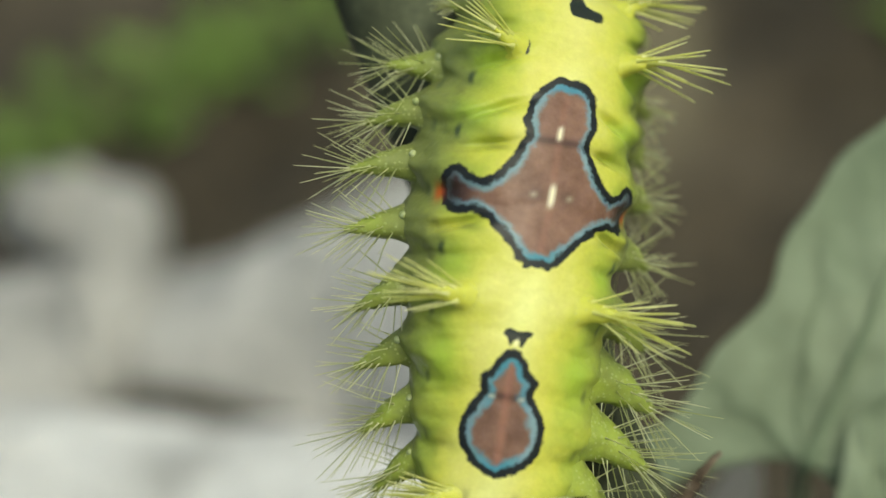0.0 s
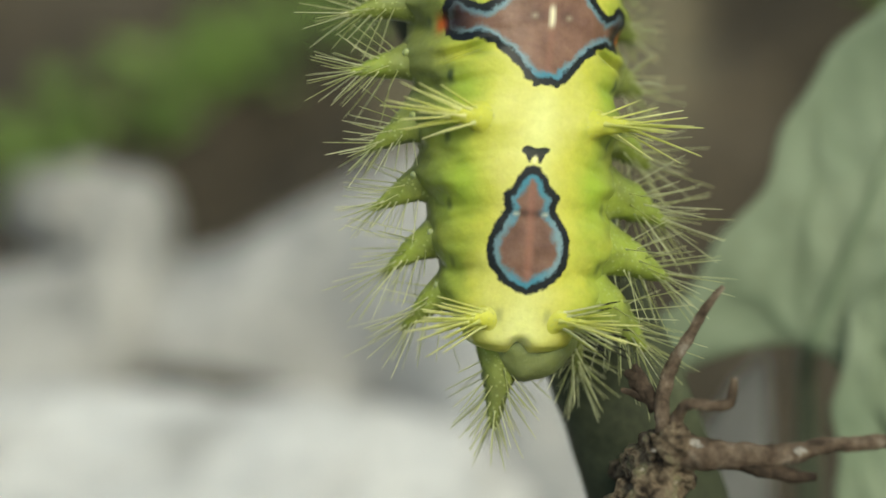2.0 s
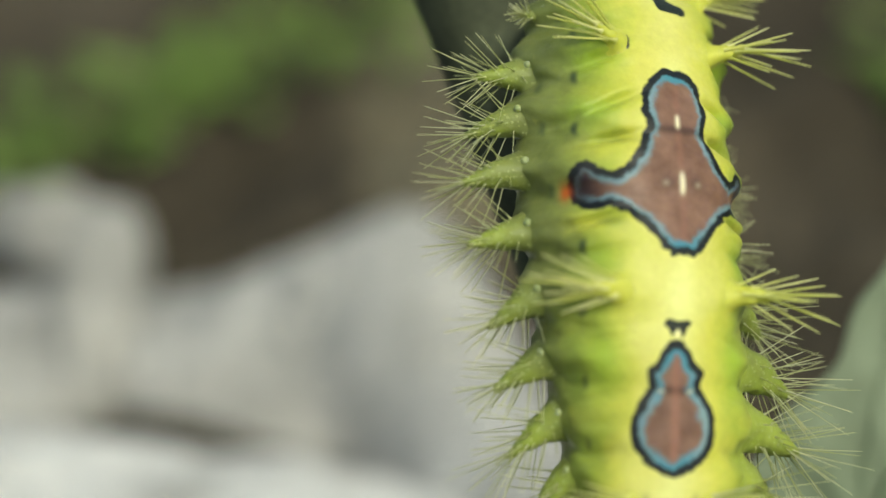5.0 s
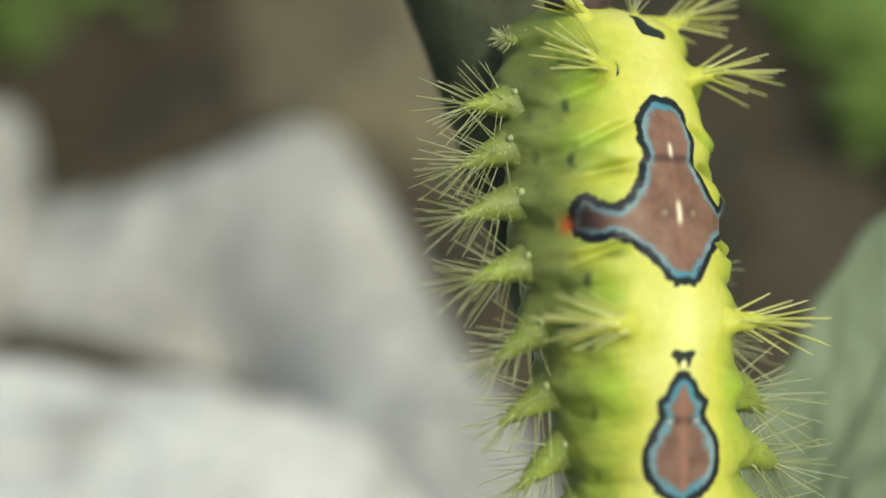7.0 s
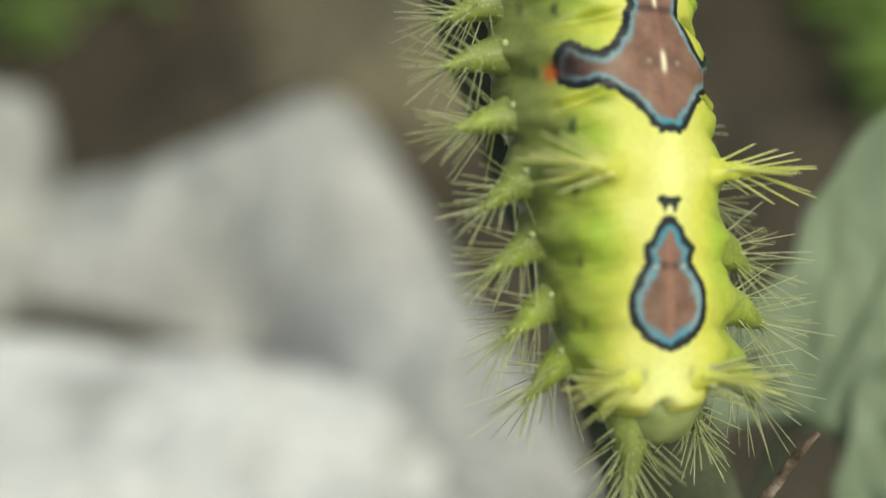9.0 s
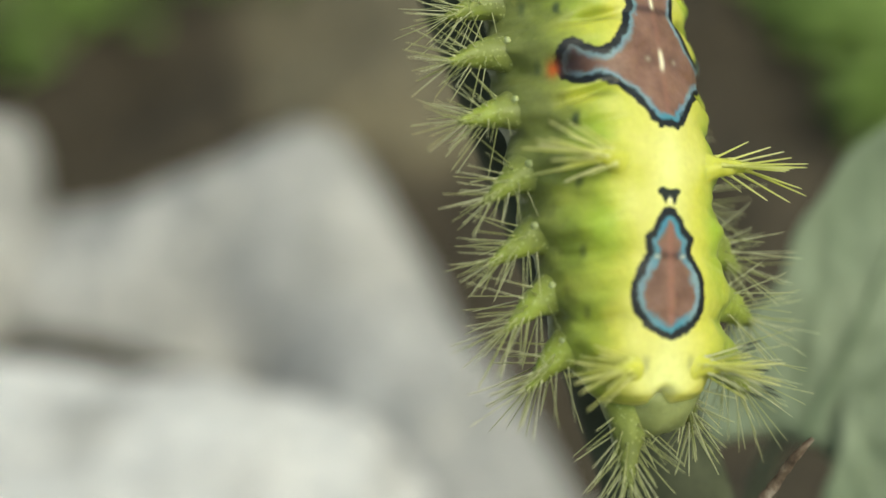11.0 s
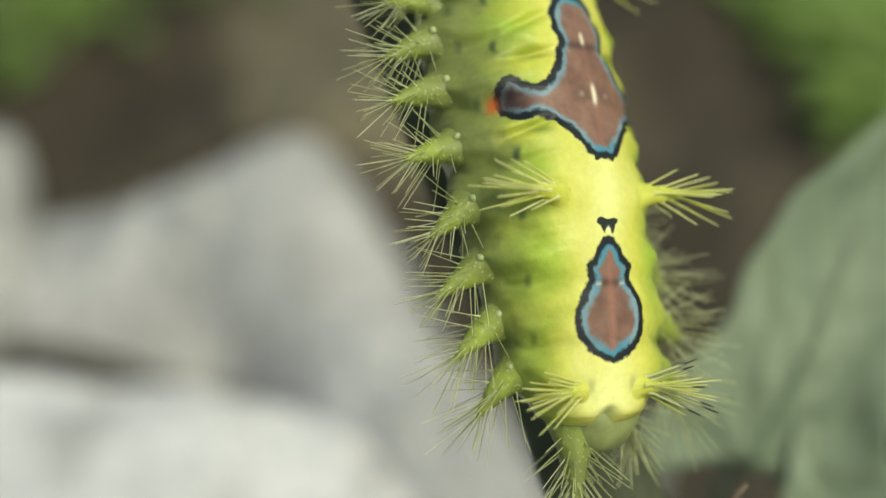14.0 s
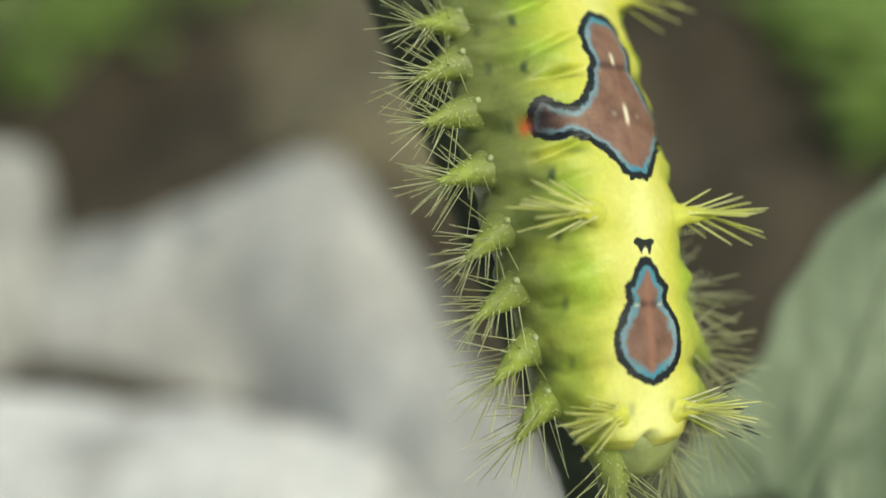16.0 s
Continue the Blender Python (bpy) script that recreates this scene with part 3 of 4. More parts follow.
def skin(y, th):
    """A point of the skin: y along, th round from the ridge of the back (radians)."""
    tw = np.radians(smoothed(y, TWIST)); hw = smoothed(y, HALF); tp = taper(y, th)
    hh = hw * .9
    cx = smoothed(y, RIDGE_X) - hh * np.sin(tw); cz = smoothed(y, RIDGE_Z) - hh * np.cos(tw)
    c, s = np.cos(th), np.sin(th)
    n = 2.35
    r = (np.abs(s) ** n + np.abs(c) ** n) ** (-1 / n)
    at = np.abs(th)
    side = np.clip(np.abs(s), 0, 1) ** 1.5 * (at < 2.6)
    seg = np.cos((y - .35) * 2 * np.pi / 3.02)
    flare = lerp(y, ((15, .08), (12, .2), (7, .19), (3.5, .15), (0, .11), (-5, .08), (-9, .05))) * np.exp(-((at - 1.75) / .42) ** 2)
    r = r * (1 + flare * (.72 + .28 * seg) + .03 * side * seg)
    # folds between the segments, deep on the sides, faint on the back
    wav = y + .22 * np.sin(3.1 * at + y) + .12 * np.sin(7.3 * at - 1.7 * y)
    cut = np.maximum(-np.cos((wav - .35) * 2 * np.pi / 3.02), 0) ** 8
    r = r * (1 - cut * (.024 * np.exp(-((at - 1.2) / .38) ** 2) + .006 * np.exp(-(at / .5) ** 2)))
    # slanting creases beside the saddle and low lumps above the flank
    for a0, y0, slope, wide, deep in ((.85, 3.65, 1.7, .26, .14), (.70, 7.7, 1.0, .25, .14), (.66, 9.5, 2.2, .28, .12), (.78, 11.9, 1.7, .3, .1), (.8, 2.2, 1.0, .27, .045), (.82, -7.2, .8, .25, .035), (.78, -2.0, 1.1, .25, .035), (.8, -4.6, .9, .25, .03), (.9, 13.9, .5, .25, .05)):
        r = r * (1 - deep * np.exp(-((y - y0 + slope * (at - a0)) / wide) ** 2 - ((at - a0) / .26) ** 2))
    r = r * (1 + .022 * np.exp(-((at - 1.0) / .24) ** 2) * np.maximum(seg, -.3))
    r = r * (1 + (.075 + .015 * np.clip((3 - y) / 4, 0, 1)) * np.exp(-((th - 1.25) / .42) ** 2))
    r = r * (1 + side * (.03 * np.sin(2.3 * y + 3.1 * at) * np.sin(5.1 * at - 1.3 * y) + .012 * np.sin(5.2 * y - 4.0 * at + 1) * np.sin(9 * at + 2.1 * y)))
    # two low swells along the back, over the dorsal tubercles
    for y0 in (13.0, .4, -9.8):
        r = r * (1 + .075 * np.exp(-((y - y0) / 1.1) ** 2 - ((np.abs(th) - .7) / .26) ** 2))
    lx, lz = r * s * hw * tp, r * c * hh * tp
    return np.stack([cx + lx * np.cos(tw) + lz * np.sin(tw), y + 0 * th, cz - lx * np.sin(tw) + lz * np.cos(tw)], -1)


# Half outlines of the two brown marks: distance from the ridge, place along it.
SADDLE = [(0, 11.5), (.35, 11.65), (.95, 11.45), (1.5, 10.85), (1.92, 9.9), (1.98, 9.15), (1.72, 8.4), (1.98, 7.9), (2.42, 7.05), (3.0, 6.3), (3.6, 5.95), (4.25, 6.2), (4.87, 6.62), (5.45, 6.4), (5.85, 5.7), (5.9, 4.95), (5.6, 4.42), (4.8, 4.12), (3.63, 4.3), (2.9, 4.07), (2.1, 3.5), (1.55, 3.0), (1.05, 2.35), (.5, 2.05), (0, 2.15)]
PEAR = [(0.00, -1.85), (0.38, -1.95), (0.76, -2.4), (1.05, -2.95), (1.45, -3.3), (1.30, -4.0), (1.70, -4.7), (2.06, -5.5), (2.12, -6.2), (1.89, -6.95), (1.45, -7.5), (0.95, -7.85), (0.46, -8.1), (0.00, -8.3)]


def outline_distance(u, y, half):
    """Signed distance to a mark that is the same on both sides of the ridge (negative inside)."""
    poly = [(a, b) for a, b in half] + [(-a, b) for a, b in reversed(half[1:-1])]
    best, inside = np.full(u.shape, 1e9), np.zeros(u.shape, bool)
    for (x0, y0), (x1, y1) in zip(poly, poly[1:] + poly[:1]):
        dx, dy = x1 - x0, y1 - y0
        t = np.clip(((u - x0) * dx + (y - y0) * dy) / (dx * dx + dy * dy), 0, 1)
        best = np.minimum(best, np.hypot(u - x0 - t * dx, y - y0 - t * dy))
        cross = (y0 > y) != (y1 > y)
        if dy:
            inside ^= cross & (u < x0 + dx * (y - y0) / dy)
    return np.where(inside, -best, best)


def blob(u, y, cu, cy, ru, ry, power=2):
    return np.exp(-(np.abs((u - cu) / ru) ** power + np.abs((y - cy) / ry) ** power))


def build_skin(parent):
    ny, nt = 300, 240
    w = np.linspace(0, 1, ny)
    ys = END + (TOP - END) * (0.5 - 0.5 * np.cos(np.pi * w)) * 0.35 + (TOP - END) * w * 0.65
    ths = np.linspace(-math.pi, math.pi, nt + 1)[:-1]
    Y, TH = np.meshgrid(ys, ths, indexing="ij")
    S = skin(Y, TH)
    d = np.linalg.norm(np.diff(S, axis=1), axis=-1)
    arc = np.concatenate([np.zeros((ny, 1)), np.cumsum(d, axis=1)], 1)
    u = arc - arc[:, [nt // 2]]
    au = np.abs(u)
    verts = (S.reshape(-1, 3) * MM).tolist()
    faces = [(i * nt + j, (i + 1) * nt + j, (i + 1) * nt + (j + 1) % nt, i * nt + (j + 1) % nt) for i in range(ny - 1) for j in range(nt)]
    faces += [tuple(range(nt)), tuple(reversed(range((ny - 1) * nt, ny * nt)))]
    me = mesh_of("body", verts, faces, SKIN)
    sad, pear = outline_distance(u, Y, SADDLE), outline_distance(u, Y, PEAR)
    spot_shade = 0 * u
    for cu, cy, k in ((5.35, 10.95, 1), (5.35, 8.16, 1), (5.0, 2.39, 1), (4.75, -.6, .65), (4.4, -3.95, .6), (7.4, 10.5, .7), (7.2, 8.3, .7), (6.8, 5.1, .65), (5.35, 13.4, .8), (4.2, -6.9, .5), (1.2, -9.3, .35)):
        spot_shade = np.maximum(spot_shade, k * blob(au, Y, cu, cy, .2, .36, 3))
    # thin dark lines paint shade along two of the slanting creases
    spot_shade = np.maximum(spot_shade, .45 * blob(au, Y, 3.9, 3.6, .9, .16) + .35 * blob(au, Y, 3.2, 7.6, 1.0, .12))
    black = np.clip(1.0 * blob(u, Y, 0, -1.2, .5, .24, 3) + .9 * blob(au, Y, .55, -1.08, .26, .17) + .9 * blob(au, Y, .28, -1.5, .15, .3), 0, 1)
    # painted shade: dark crescents in the creases at the feet of the near tubercles
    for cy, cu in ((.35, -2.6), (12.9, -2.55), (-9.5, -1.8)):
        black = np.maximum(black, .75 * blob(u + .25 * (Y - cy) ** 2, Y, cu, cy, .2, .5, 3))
    black = np.maximum(black, np.clip(1.3 * blob(u, Y, .45, 15.2 - .2 * u, .85, .3, 4) + 1.2 * blob(u, Y, .0, 15.6, .4, .5, 4) + 1.3 * blob(u, Y, .0, 15.2, .5, .34, 4), 0, 1))
    black = np.maximum(black, .9 * blob(au, Y, .55, 2.2, .16, .2, 4))
    ember = .95 * blob(au, Y, 6.02, 5.0, .3, .42)
    dash = np.maximum(blob(u, Y, 0, 8.73, .13, .34, 4), blob(u, Y, 0, 5.63, .15, .55, 4))
    dash = np.maximum(dash, .75 * blob(u, Y, 0, -1.55, .10, .18, 4))
    dash = np.maximum(dash, .45 * blob(au, Y, .72, -4.25, .16, .10, 4))
    dash = np.maximum(dash, .26 * blob(au, Y, .95, 5.6, .17, .14))
    cream = .4 * np.exp(-(u / .8) ** 2) * np.clip((12.6 - Y) / 1.0, 0, 1) + .5 * blob(u, Y, 0, .3, 1.0, 1.5) + .8 * blob(u, Y, 0, -10.2, 1.8, 1.6)
    lime = .55 * blob(au, Y, 3.4, -3.0, 1.0, 1.5) + .55 * blob(au, Y, 4.6, 9.3, 1.3, .8) + .5 * blob(au, Y, 4.3, 12.0, 1.3, 1.0) + .4 * blob(au, Y, 4.2, 1.8, .9, .6)
    lemon = .8 * blob(au, Y, 4.9, 3.5, 1.3, .55) + .7 * blob(au, Y, 4.2, 7.1, 1.3, .5) + .5 * blob(au, Y, 3.9, 10.0, 1.5, .6) + .4 * blob(au, Y, 5.2, -5.6, 1.0, .6) + .4 * blob(au, Y, 5.6, -1.2, 1.0, .6)
    fields = {"across": u, "along": Y, "saddle": sad, "pear": pear, "spot_shade": spot_shade, "black": black, "ember": ember, "dash": dash,
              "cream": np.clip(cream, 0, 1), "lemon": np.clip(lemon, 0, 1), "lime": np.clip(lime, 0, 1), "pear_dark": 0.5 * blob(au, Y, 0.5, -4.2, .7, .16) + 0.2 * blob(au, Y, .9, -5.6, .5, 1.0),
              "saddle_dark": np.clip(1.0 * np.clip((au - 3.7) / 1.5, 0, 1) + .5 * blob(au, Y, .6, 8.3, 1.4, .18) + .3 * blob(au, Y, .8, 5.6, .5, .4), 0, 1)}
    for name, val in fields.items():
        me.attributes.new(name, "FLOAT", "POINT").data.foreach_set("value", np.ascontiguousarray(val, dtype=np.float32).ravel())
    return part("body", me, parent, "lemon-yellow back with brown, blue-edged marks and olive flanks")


def needle_mesh(sides=5):
    """A slim spine of unit length and thickness along z, a little swollen near its root."""
    prof = ((-0.03, 2.4), (0.02, 2.1), (0.07, 1.4), (0.14, 0.95), (0.55, 0.85), (0.93, 0.6), (1.0, 0.3))
    verts, faces, tip = [], [], []
    for z, r in prof:
        for s in range(sides):
            a = 2 * math.pi * s / sides
            verts.append((r * math.cos(a), r * math.sin(a), z))
            tip.append(z)
    for k in range(len(prof) - 1):
        for s in range(sides):
            faces.append((k * sides + s, k * sides + (s + 1) % sides, (k + 1) * sides + (s + 1) % sides, (k + 1) * sides + s))
    faces.append(tuple(range((len(prof) - 1) * sides, len(prof) * sides)))
    return verts, faces, tip


NV, NF, NT = needle_mesh()


def needle_data(name, verts, faces, tips, mat=None):
    me = mesh_of(name, verts, faces, mat or NEEDLE)
    me.attributes.new("tip", "FLOAT", "POINT").data.foreach_set("value", tips)
    return me


def across_at(y, th):
    """The distance over the skin from the ridge to (y, th)."""
    run = np.linspace(0, 1, 40)[:, None] * np.atleast_1d(th)[None]
    pts = skin(np.broadcast_to(np.atleast_1d(y)[None], run.shape), run)
    return np.sign(np.atleast_1d(th)) * np.linalg.norm(np.diff(pts, axis=0), axis=-1).sum(0)


def build_tubercle(parent, y, th, length, radius, spines, reach, aim, spread, tone, seed, start=0.3, thick=0.05, comb=(0, 0, 0), foot=1.7, blunt=1.05, dark=0.0, rooted=None, granules=0.0, needle=None, lemon=0.0, swayed=False):
    """A fleshy cone that grows out of the skin at (y, th) and bears spines. aim, comb: the ways that cone and spines lean
    (out, along, up), added to the skin's normal. tone: the skin tone of its tip, as a distance from the ridge."""
    rnd = random.Random(seed)
    e = 0.05
    one = lambda a, b: Vector(skin(np.array(float(a)), np.array(float(b))))
    p = one(y, th)
    ey, et = (one(y + e, th) - one(y - e, th)), (one(y, th + e) - one(y, th - e))
    turn_r = et.length / (2 * e)
    nrm = et.cross(ey).normalized()
    c = Vector((float(smoothed(y, RIDGE_X)) - 3, y, float(smoothed(y, RIDGE_Z)) - 4))
    if nrm.dot(p - c) < 0:
        nrm = -nrm
    if rooted:
        p, nrm = Vector(rooted[0]), Vector(rooted[1]).normalized()
    tw = radians(float(smoothed(y, TWIST)))
    ex, ez = Vector((math.cos(tw), 0, -math.sin(tw))), Vector((math.sin(tw), 0, math.cos(tw)))
    way = (nrm + ex * aim[0] + Vector((0, aim[1], 0)) + ez * aim[2]).normalized()
    b1 = (ey - way * way.dot(ey)).normalized()
    b2 = way.cross(b1)
    if b2.dot(et) < 0:
        b2 = -b2
    axis = way + ex * comb[0] + Vector((0, comb[1], 0)) + ez * comb[2]
    fan = axis.normalized().to_track_quat("Z", "Y").to_matrix()
    rings, sides = 18, 20
    ang = np.arange(sides) * 2 * math.pi / sides
    verts, faces, tones = [], [], []
    base_u = float(across_at(y, th)[0])
    sgn = 1 if th > 0 else -1
    for k in range(rings):
        s = k / (rings - 1)
        w = min(1.0, s / 0.42)
        w = w * w * (3 - 2 * w)
        rb = radius * (foot - (foot - 0.9) * (1 - (1 - min(1.0, s / 0.36)) ** 1.6))
        yy, tt = y + rb * np.cos(ang), th + rb * np.sin(ang) / turn_r
        on_skin = skin(yy, tt)
        u_ring = across_at(yy, tt)
        r = radius * ((1 - s) ** blunt * 0.84 + 0.16) * (1 if s < 0.98 else 0.5)
        for n, a in enumerate(ang):
            g = 1 + 0.2 * noise.noise(Vector((math.cos(a) * 2 + seed, math.sin(a) * 2, s * 6))) + 0.16 * noise.noise(Vector((math.cos(a) * 5 + seed, math.sin(a) * 5, s * 17)))
            tip_pt = p + way * (s * length - 0.1) + (b1 * math.cos(a) + b2 * math.sin(a)) * (r * g)
            skin_pt = Vector(on_skin[n]) + nrm * ((-0.9 if k == 0 and swayed else -0.05) + 0.3 * s)
            if rooted:
                skin_pt = p + (b1 * math.cos(a) + b2 * math.sin(a)) * rb + way * (s * 0.3 - 0.35)
            verts.append(skin_pt.lerp(tip_pt, w))
            tones.append(u_ring[n] * (1 - w) + sgn * tone * w)
    for k in range(rings - 1):
        for n in range(sides):
            faces.append((k * sides + n, k * sides + (n + 1) % sides, (k + 1) * sides + (n + 1) % sides, (k + 1) * sides + n))
    faces.append(tuple(range((rings - 1) * sides, rings * sides)))
    me = mesh_of("tubercle", [v * MM for v in verts], faces, SKIN)
    for name, val in (("across", tones), ("along", [v.y for v in verts]), ("saddle", [5.0] * len(verts)), ("pear", [5.0] * len(verts)), ("granules", [granules] * len(verts)), ("lemon", [lemon] * len(verts))):
        me.attributes.new(name, "FLOAT", "POINT").data.foreach_set("value", val)
    tub = part("tubercle", me, parent)
    for i in range(spines):
        s = start + (1 - start) * ((i + rnd.random()) / spines) ** 0.85
        a = i * 2.39996 + rnd.uniform(-.4, .4)
        r = radius * ((1 - s) ** blunt * 0.84 + 0.12) * .9
        root = p + way * (s * length - 0.1) + (b1 * math.cos(a) + b2 * math.sin(a)) * r
        out = fan.inverted() @ (b1 * math.cos(a) + b2 * math.sin(a))
        a2 = math.atan2(out.y, out.x)
        tilt = spread * (1.12 - 0.75 * s) * rnd.uniform(.75, 1.15)
        w = fan @ Vector((math.sin(tilt) * math.cos(a2), math.sin(tilt) * math.sin(a2), math.cos(tilt)))
        ln = reach * rnd.uniform(.55, 1.08)
        mat4 = Matrix.Translation(root * MM) @ w.to_track_quat("Z", "Y").to_matrix().to_4x4() @ Matrix.Diagonal((thick * MM, thick * MM, ln * MM, 1))
        sp = part("spine", DARK_SPINE if rnd.random() < dark else needle or SPINE, tub)
        sp.matrix_basis = mat4
    return tub


def build_wart(parent, y, th, size, seed):
    """A pale bead, half sunk in the skin at the foot of a tubercle."""
    at = Vector(skin(np.array(float(y)), np.array(float(th))))
    bm = bmesh.new()
    bmesh.ops.create_icosphere(bm, subdivisions=3, radius=1.0)
    for v in bm.verts:
        v.co = (at + v.co * size * (1 + .12 * noise.noise(v.co * 1.7 + Vector((seed, 0, 0))))) * MM
    me = bpy.data.meshes.new("wart")
    bm.to_mesh(me)
    bm.free()
    me.materials.append(WART)
    me.polygons.foreach_set("use_smooth", [True] * len(me.polygons))
    part("wart", me, parent, "pale bead")


def build_caterpillar():
    root = new("caterpillar")
    tagged(root, "lemon-green slug caterpillar with brown blue-edged saddle marks and stinging spines", "caterpillar")
    build_skin(root)
    seed = 1
    sway = []
    # tall yellow tubercles on the back, in pairs: place, size, spines, and the way they lean (out, along, up)
    for y, th, ln, rad, n, reach, lean, comb in ((15.9, .78, 1.5, .5, 17, 2.9, (1.6, .5, -.2), (.9, .2, -.3)), (12.9, .62, 1.6, .52, 15, 3.1, (1.7, .25, -.5), (1.0, .2, -.4)), (.35, .62, 1.8, .58, 17, 3.0, (1.8, .03, -.85), (1.0, .03, -.5)), (-9.5, .54, 1.5, .5, 20, 2.9, (1.5, -.15, 0), (.8, -.15, -.1))):
        for sgn in (-1, 1):
            seed += 1
            # the far row stands out straighter than the near one
            along, up, far = (lean[1], lean[2], 1.0) if sgn < 0 or y < -5 else (lean[1] * .5 - .2, .25, 1.15)
            build_tubercle(root, y, th * sgn, ln * far, rad, n, reach * far, (lean[0] * sgn, along, up), .5, 2.8, seed, .04, .066, (comb[0] * sgn, along, comb[2] if sgn < 0 else .1), 1.7, .75, .22 if sgn > 0 and y < -5 else 0.0, None, .25, YELLOW_SPINE, .6)
    build_tubercle(root, 16.2, .12, .5, .25, 9, 1.5, (.1, 1.5, 0), .7, 3.0, 77, .1, .045)
    # the two rows along the flanks, each with a pale wart at its foot
    for y, th, up in ((14.7, 1.62, .3), (11.4, 1.75, .05), (8.9, 1.74, -.15), (6.2, 1.72, -.3), (3.1, 1.7, -.34), (-.1, 1.68, -.36), (-3.1, 1.66, -.4), (-6.0, 1.64, -.75), (-8.7, 1.6, -1.25)):
        for sgn in (-1, 1):
            seed += 1
            small = .3 if y > 14 else 1
            far = max(0.0, min(1.0, (4 - y) / 6))
            if sgn < 0:
                tub = build_tubercle(root, y, -th, 2.8 * small, .98 * small, 38, (2.8 if y > 0 else 2.5 if y > -5 else 3.3) * small, (-.6, up, -.15), 1.05, 5.2, seed, .08, .031, (0, 0, 0), 1.15, 1.2, 0.0, None, .55)
            else:
                tub = build_tubercle(root, y, th - .2 * far, (2.5 + .9 * far) * small, (1.15 + .25 * far) * small, 46, (1.9 + 1.7 * max(far, min(1.0, (7 - y) / 8) if y < 7 else 0)) * small, (.7, up * .8, -.6 + .65 * far), 1.2, 5.0, seed, .06, .031, (0, 0, 0), 1.3, 1.1, 0.0, None, .5, swayed=True)
                foot = Vector(skin(np.array(float(y)), np.array(th - .2 * far)))
                middle = Vector((float(smoothed(y, RIDGE_X)) - 2, y, float(smoothed(y, RIDGE_Z)) - 4))
                sway.append((tub, foot.lerp(middle, .5) * MM))
            build_wart(tub, y + .45, sgn * (th - .17), .21 * small, seed)
    # the last pair hangs down under the tail
    build_tubercle(root, -10.5, -.5, 5.0, 1.65, 54, 2.6, (0, 0, 0), 1.15, 6.6, 91, .3, .04, (0, 0, 0), 1.15, 1.35, 0.0, ((-2.1, -10.6, -.9), (-.03, -1, .12)), .5)
    build_tubercle(root, -10.3, 1.9, 3.0, .8, 44, 2.7, (.4, -3.0, -.6), 1.15, 8.0, 92, .15, .042, (0, 0, 0), 1.3, 1.0, 0.0, None, .7)
    # the small head, drawn in under the front of the body
    bm = bmesh.new()
    bmesh.ops.create_uvsphere(bm, u_segments=32, v_segments=20, radius=1.0)
    for v in bm.verts:
        g = 1 + .08 * noise.noise(v.co * 2.1)
        v.co = Vector((v.co.x * 1.7 * g - 4.7, v.co.y * 1.0 * g + 16.75, v.co.z * 1.5 * g - 5.6)) * MM
    me = bpy.data.meshes.new("head")
    bm.to_mesh(me)
    bm.free()
    me.materials.append(HEAD_SKIN)
    me.polygons.foreach_set("use_smooth", [True] * len(me.polygons))
    part("head", me, root, "dark purple-brown drawn-in head")
    # olive lobe under the tail
    bm = bmesh.new()
    bmesh.ops.create_uvsphere(bm, u_segments=40, v_segments=24, radius=1.0)
    for v in bm.verts:
        x, y, z = v.co
        g = 1 + .05 * noise.noise(v.co * 2.3) + .03 * noise.noise(v.co * 6)
        v.co = (x * 2.6 * g - 0.9, y * 2.45 * g - 10.6 + .3 * abs(x), z * 2.2 * g - 1.35)
        v.co *= MM
    me = bpy.data.meshes.new("tail_lobe")
    bm.to_mesh(me)
    bm.free()
    me.materials.append(PALE_FLESH)
    me.polygons.foreach_set("use_smooth", [True] * len(me.polygons))
    part("tail_lobe", me, root, "dull olive fleshy lobe")
    return root, sway


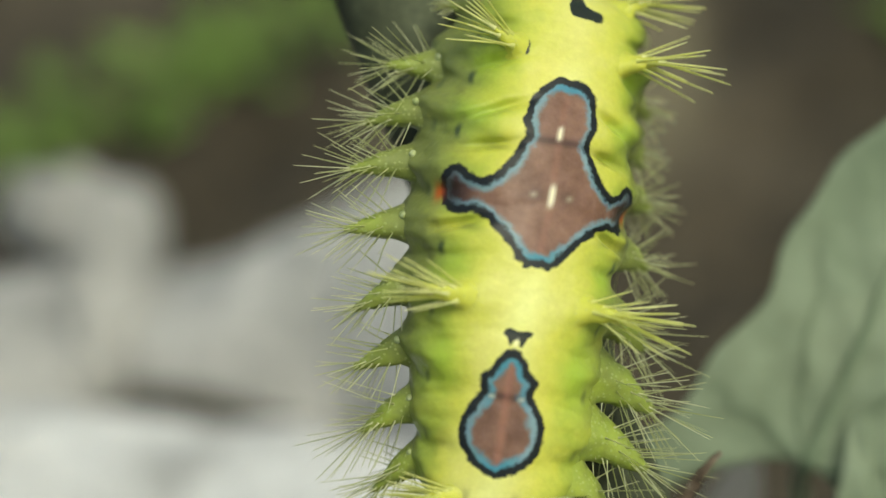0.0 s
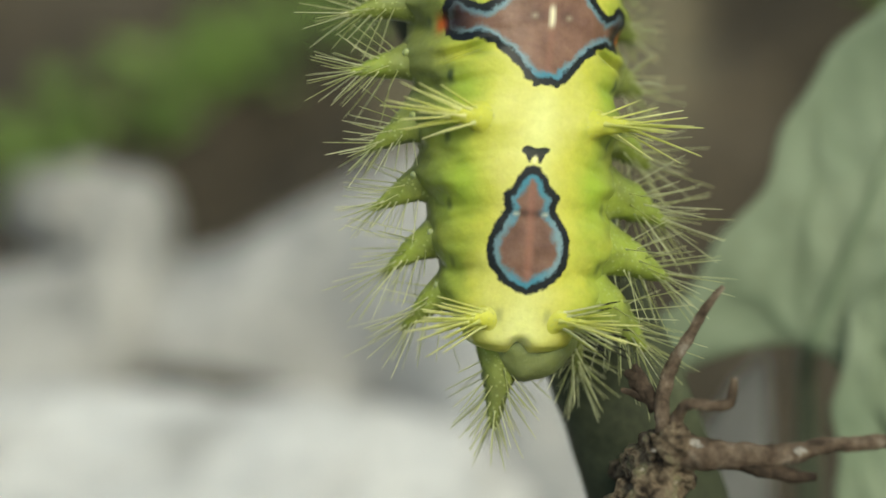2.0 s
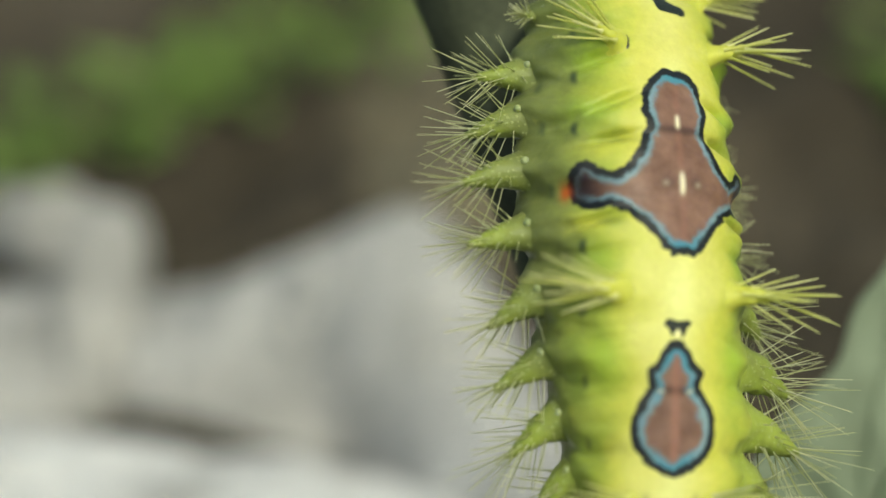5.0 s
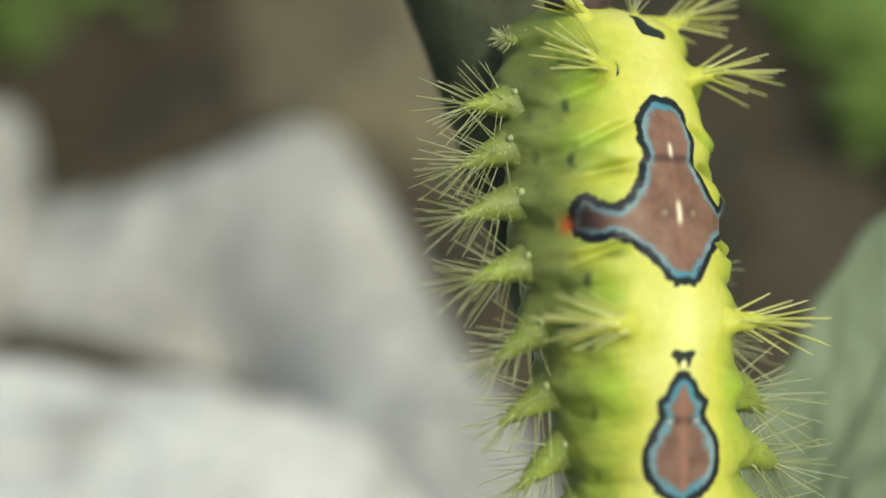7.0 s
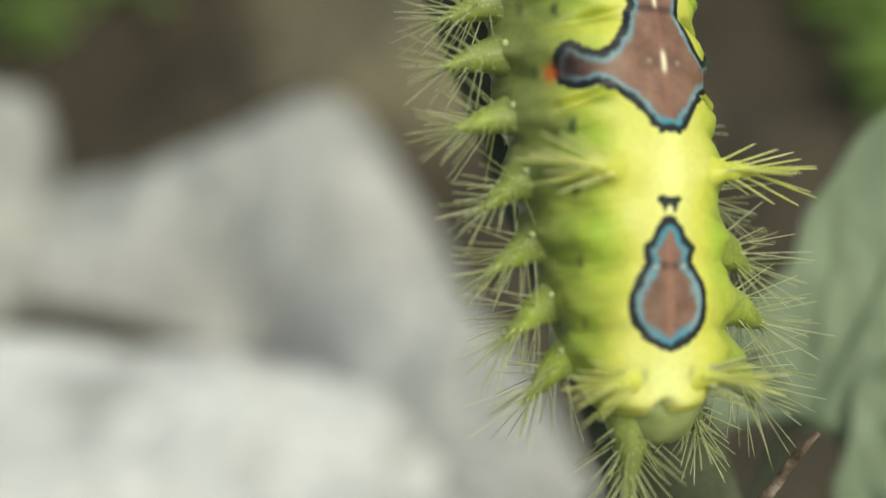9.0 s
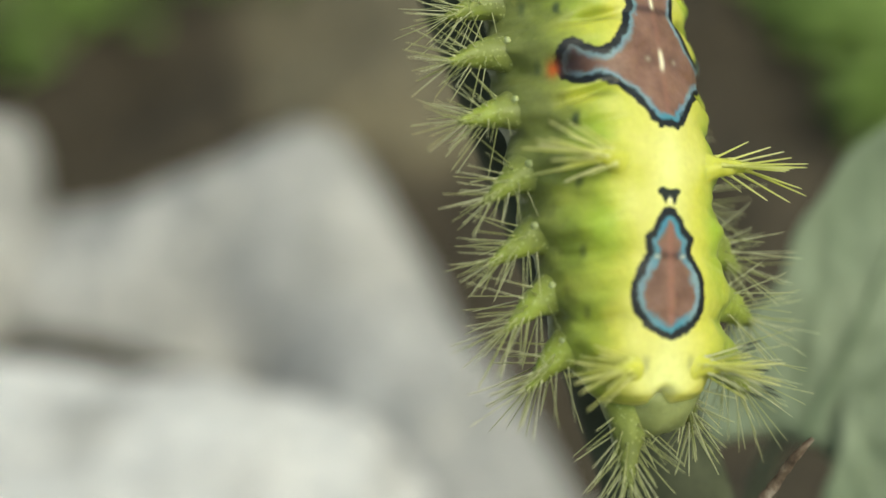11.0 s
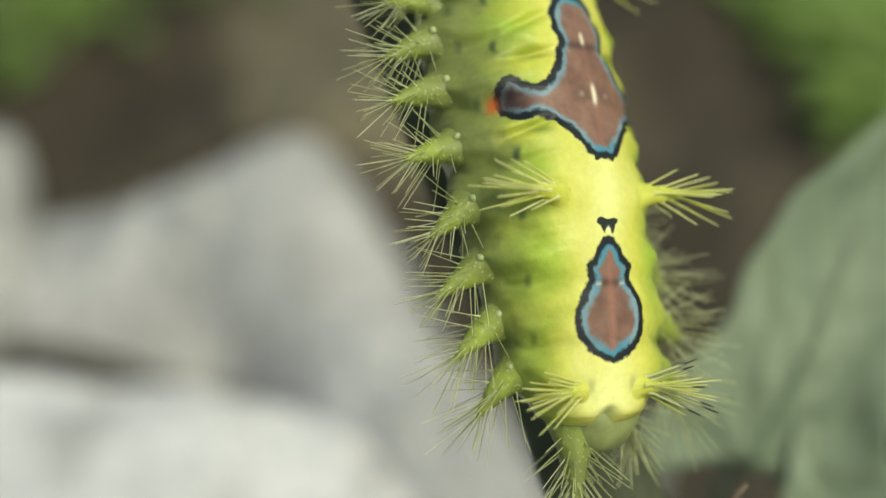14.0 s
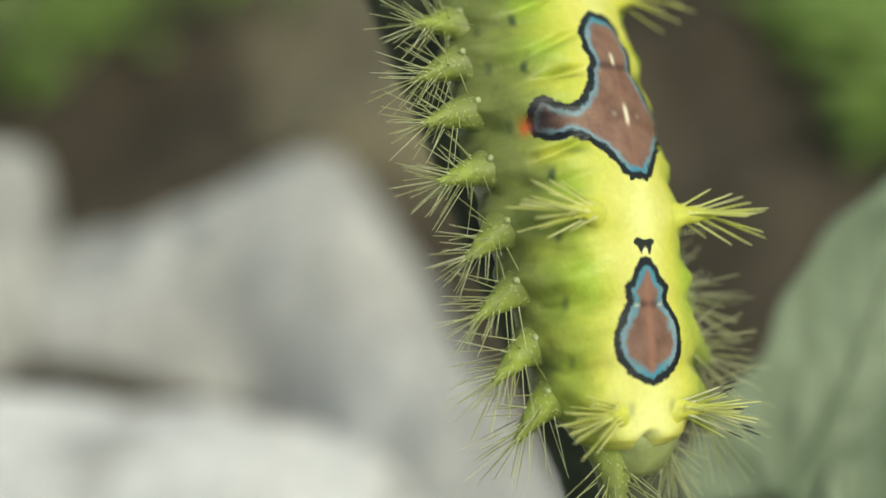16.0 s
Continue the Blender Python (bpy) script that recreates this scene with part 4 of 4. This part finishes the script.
# ---------------------------------------------------------------- the place
build_ground()
build_boulder()
build_stone((-0.0820, 0.1190), (0.0062, 0.0260, 0.0115), 6, GREY_STONE, "narrow upright pale grey stone on the soil", 2, 2.2, .25, (9, 0))
build_stone((-0.0985, 0.1435), (0.0130, 0.0075, 0.0085), -18, GREY_STONE, "small rough pale grey stone on the soil", 7, 2.2, .45)
build_stone((-0.1010, 0.1030), (0.0260, 0.0185, 0.0085), 8, GREY_STONE, "grey weathered stone on the soil", 4, 2.6, .16)
build_stone((-0.0740, 0.0590), (0.0610, 0.0235, 0.0125), -5, WHITE_STONE, "broad chalky white stone lying on the soil", 3, 2.4, .2)
build_grass("grass", (-0.0930, 0.2050), (0.026, 0.013), 150, 0.013, 3, "low fresh green grass blades on the soil", 0.7)
build_grass("grass", (0.0760, 0.181), (0.009, 0.020), 200, 0.019, 5, "low fresh green grass blades on the soil")
build_stem()
build_twig()
build_leaf("broad_leaf", "broad grey-green matt leaf with raised midrib", (26.5, 11.5, -29), (13.4, -14.8, -27), ((0, 10.4), (.08, 11.0), (.23, 8.5), (.4, 6.7), (.6, 6.4), (.72, 4.9), (.85, 2.9), (1, .1)), 8.0, 1.2, 1.2, 1.2, [(14, -18, -42), (15, -40, -75), (15, -60, -98)])
build_leaf("broad_leaf", "broad grey-green matt leaf with brownish edge", (18.4, -9.5, -28), (21.5, -38, -27), ((0, 1), (.15, 5.5), (.4, 6.4), (.7, 5.0), (.9, 2.6), (1, .1)), 0, 1.0, 1.5, 1.5, [(22, -50, -36), (22, -75, -66), (22, -83, -96)])
SPINE = needle_data("spine", NV, NF, NT)
YELLOW_SPINE = needle_data("yellow_spine", NV, NF, NT, YELLOW_NEEDLE)
DARK_SPINE = needle_data("dark_tipped_spine", NV, NF, NT, DARK_NEEDLE)
caterpillar, far_flank = build_caterpillar()


def motions():
    walk(caterpillar, CRAWL)
    # the tubercles of one flank fold back under the body as it turns
    for tub, foot in far_flank:
        fold = lambda a: Matrix.Translation(foot) @ pose(0, 0, 0, 0, a, 0) @ Matrix.Translation(-foot)
        walk(tub, [(0, fold(0)), (2.5, fold(0)), (4.2, fold(2)), (6.3, fold(13)), (9.2, fold(15)), (16, fold(21))])


motions()
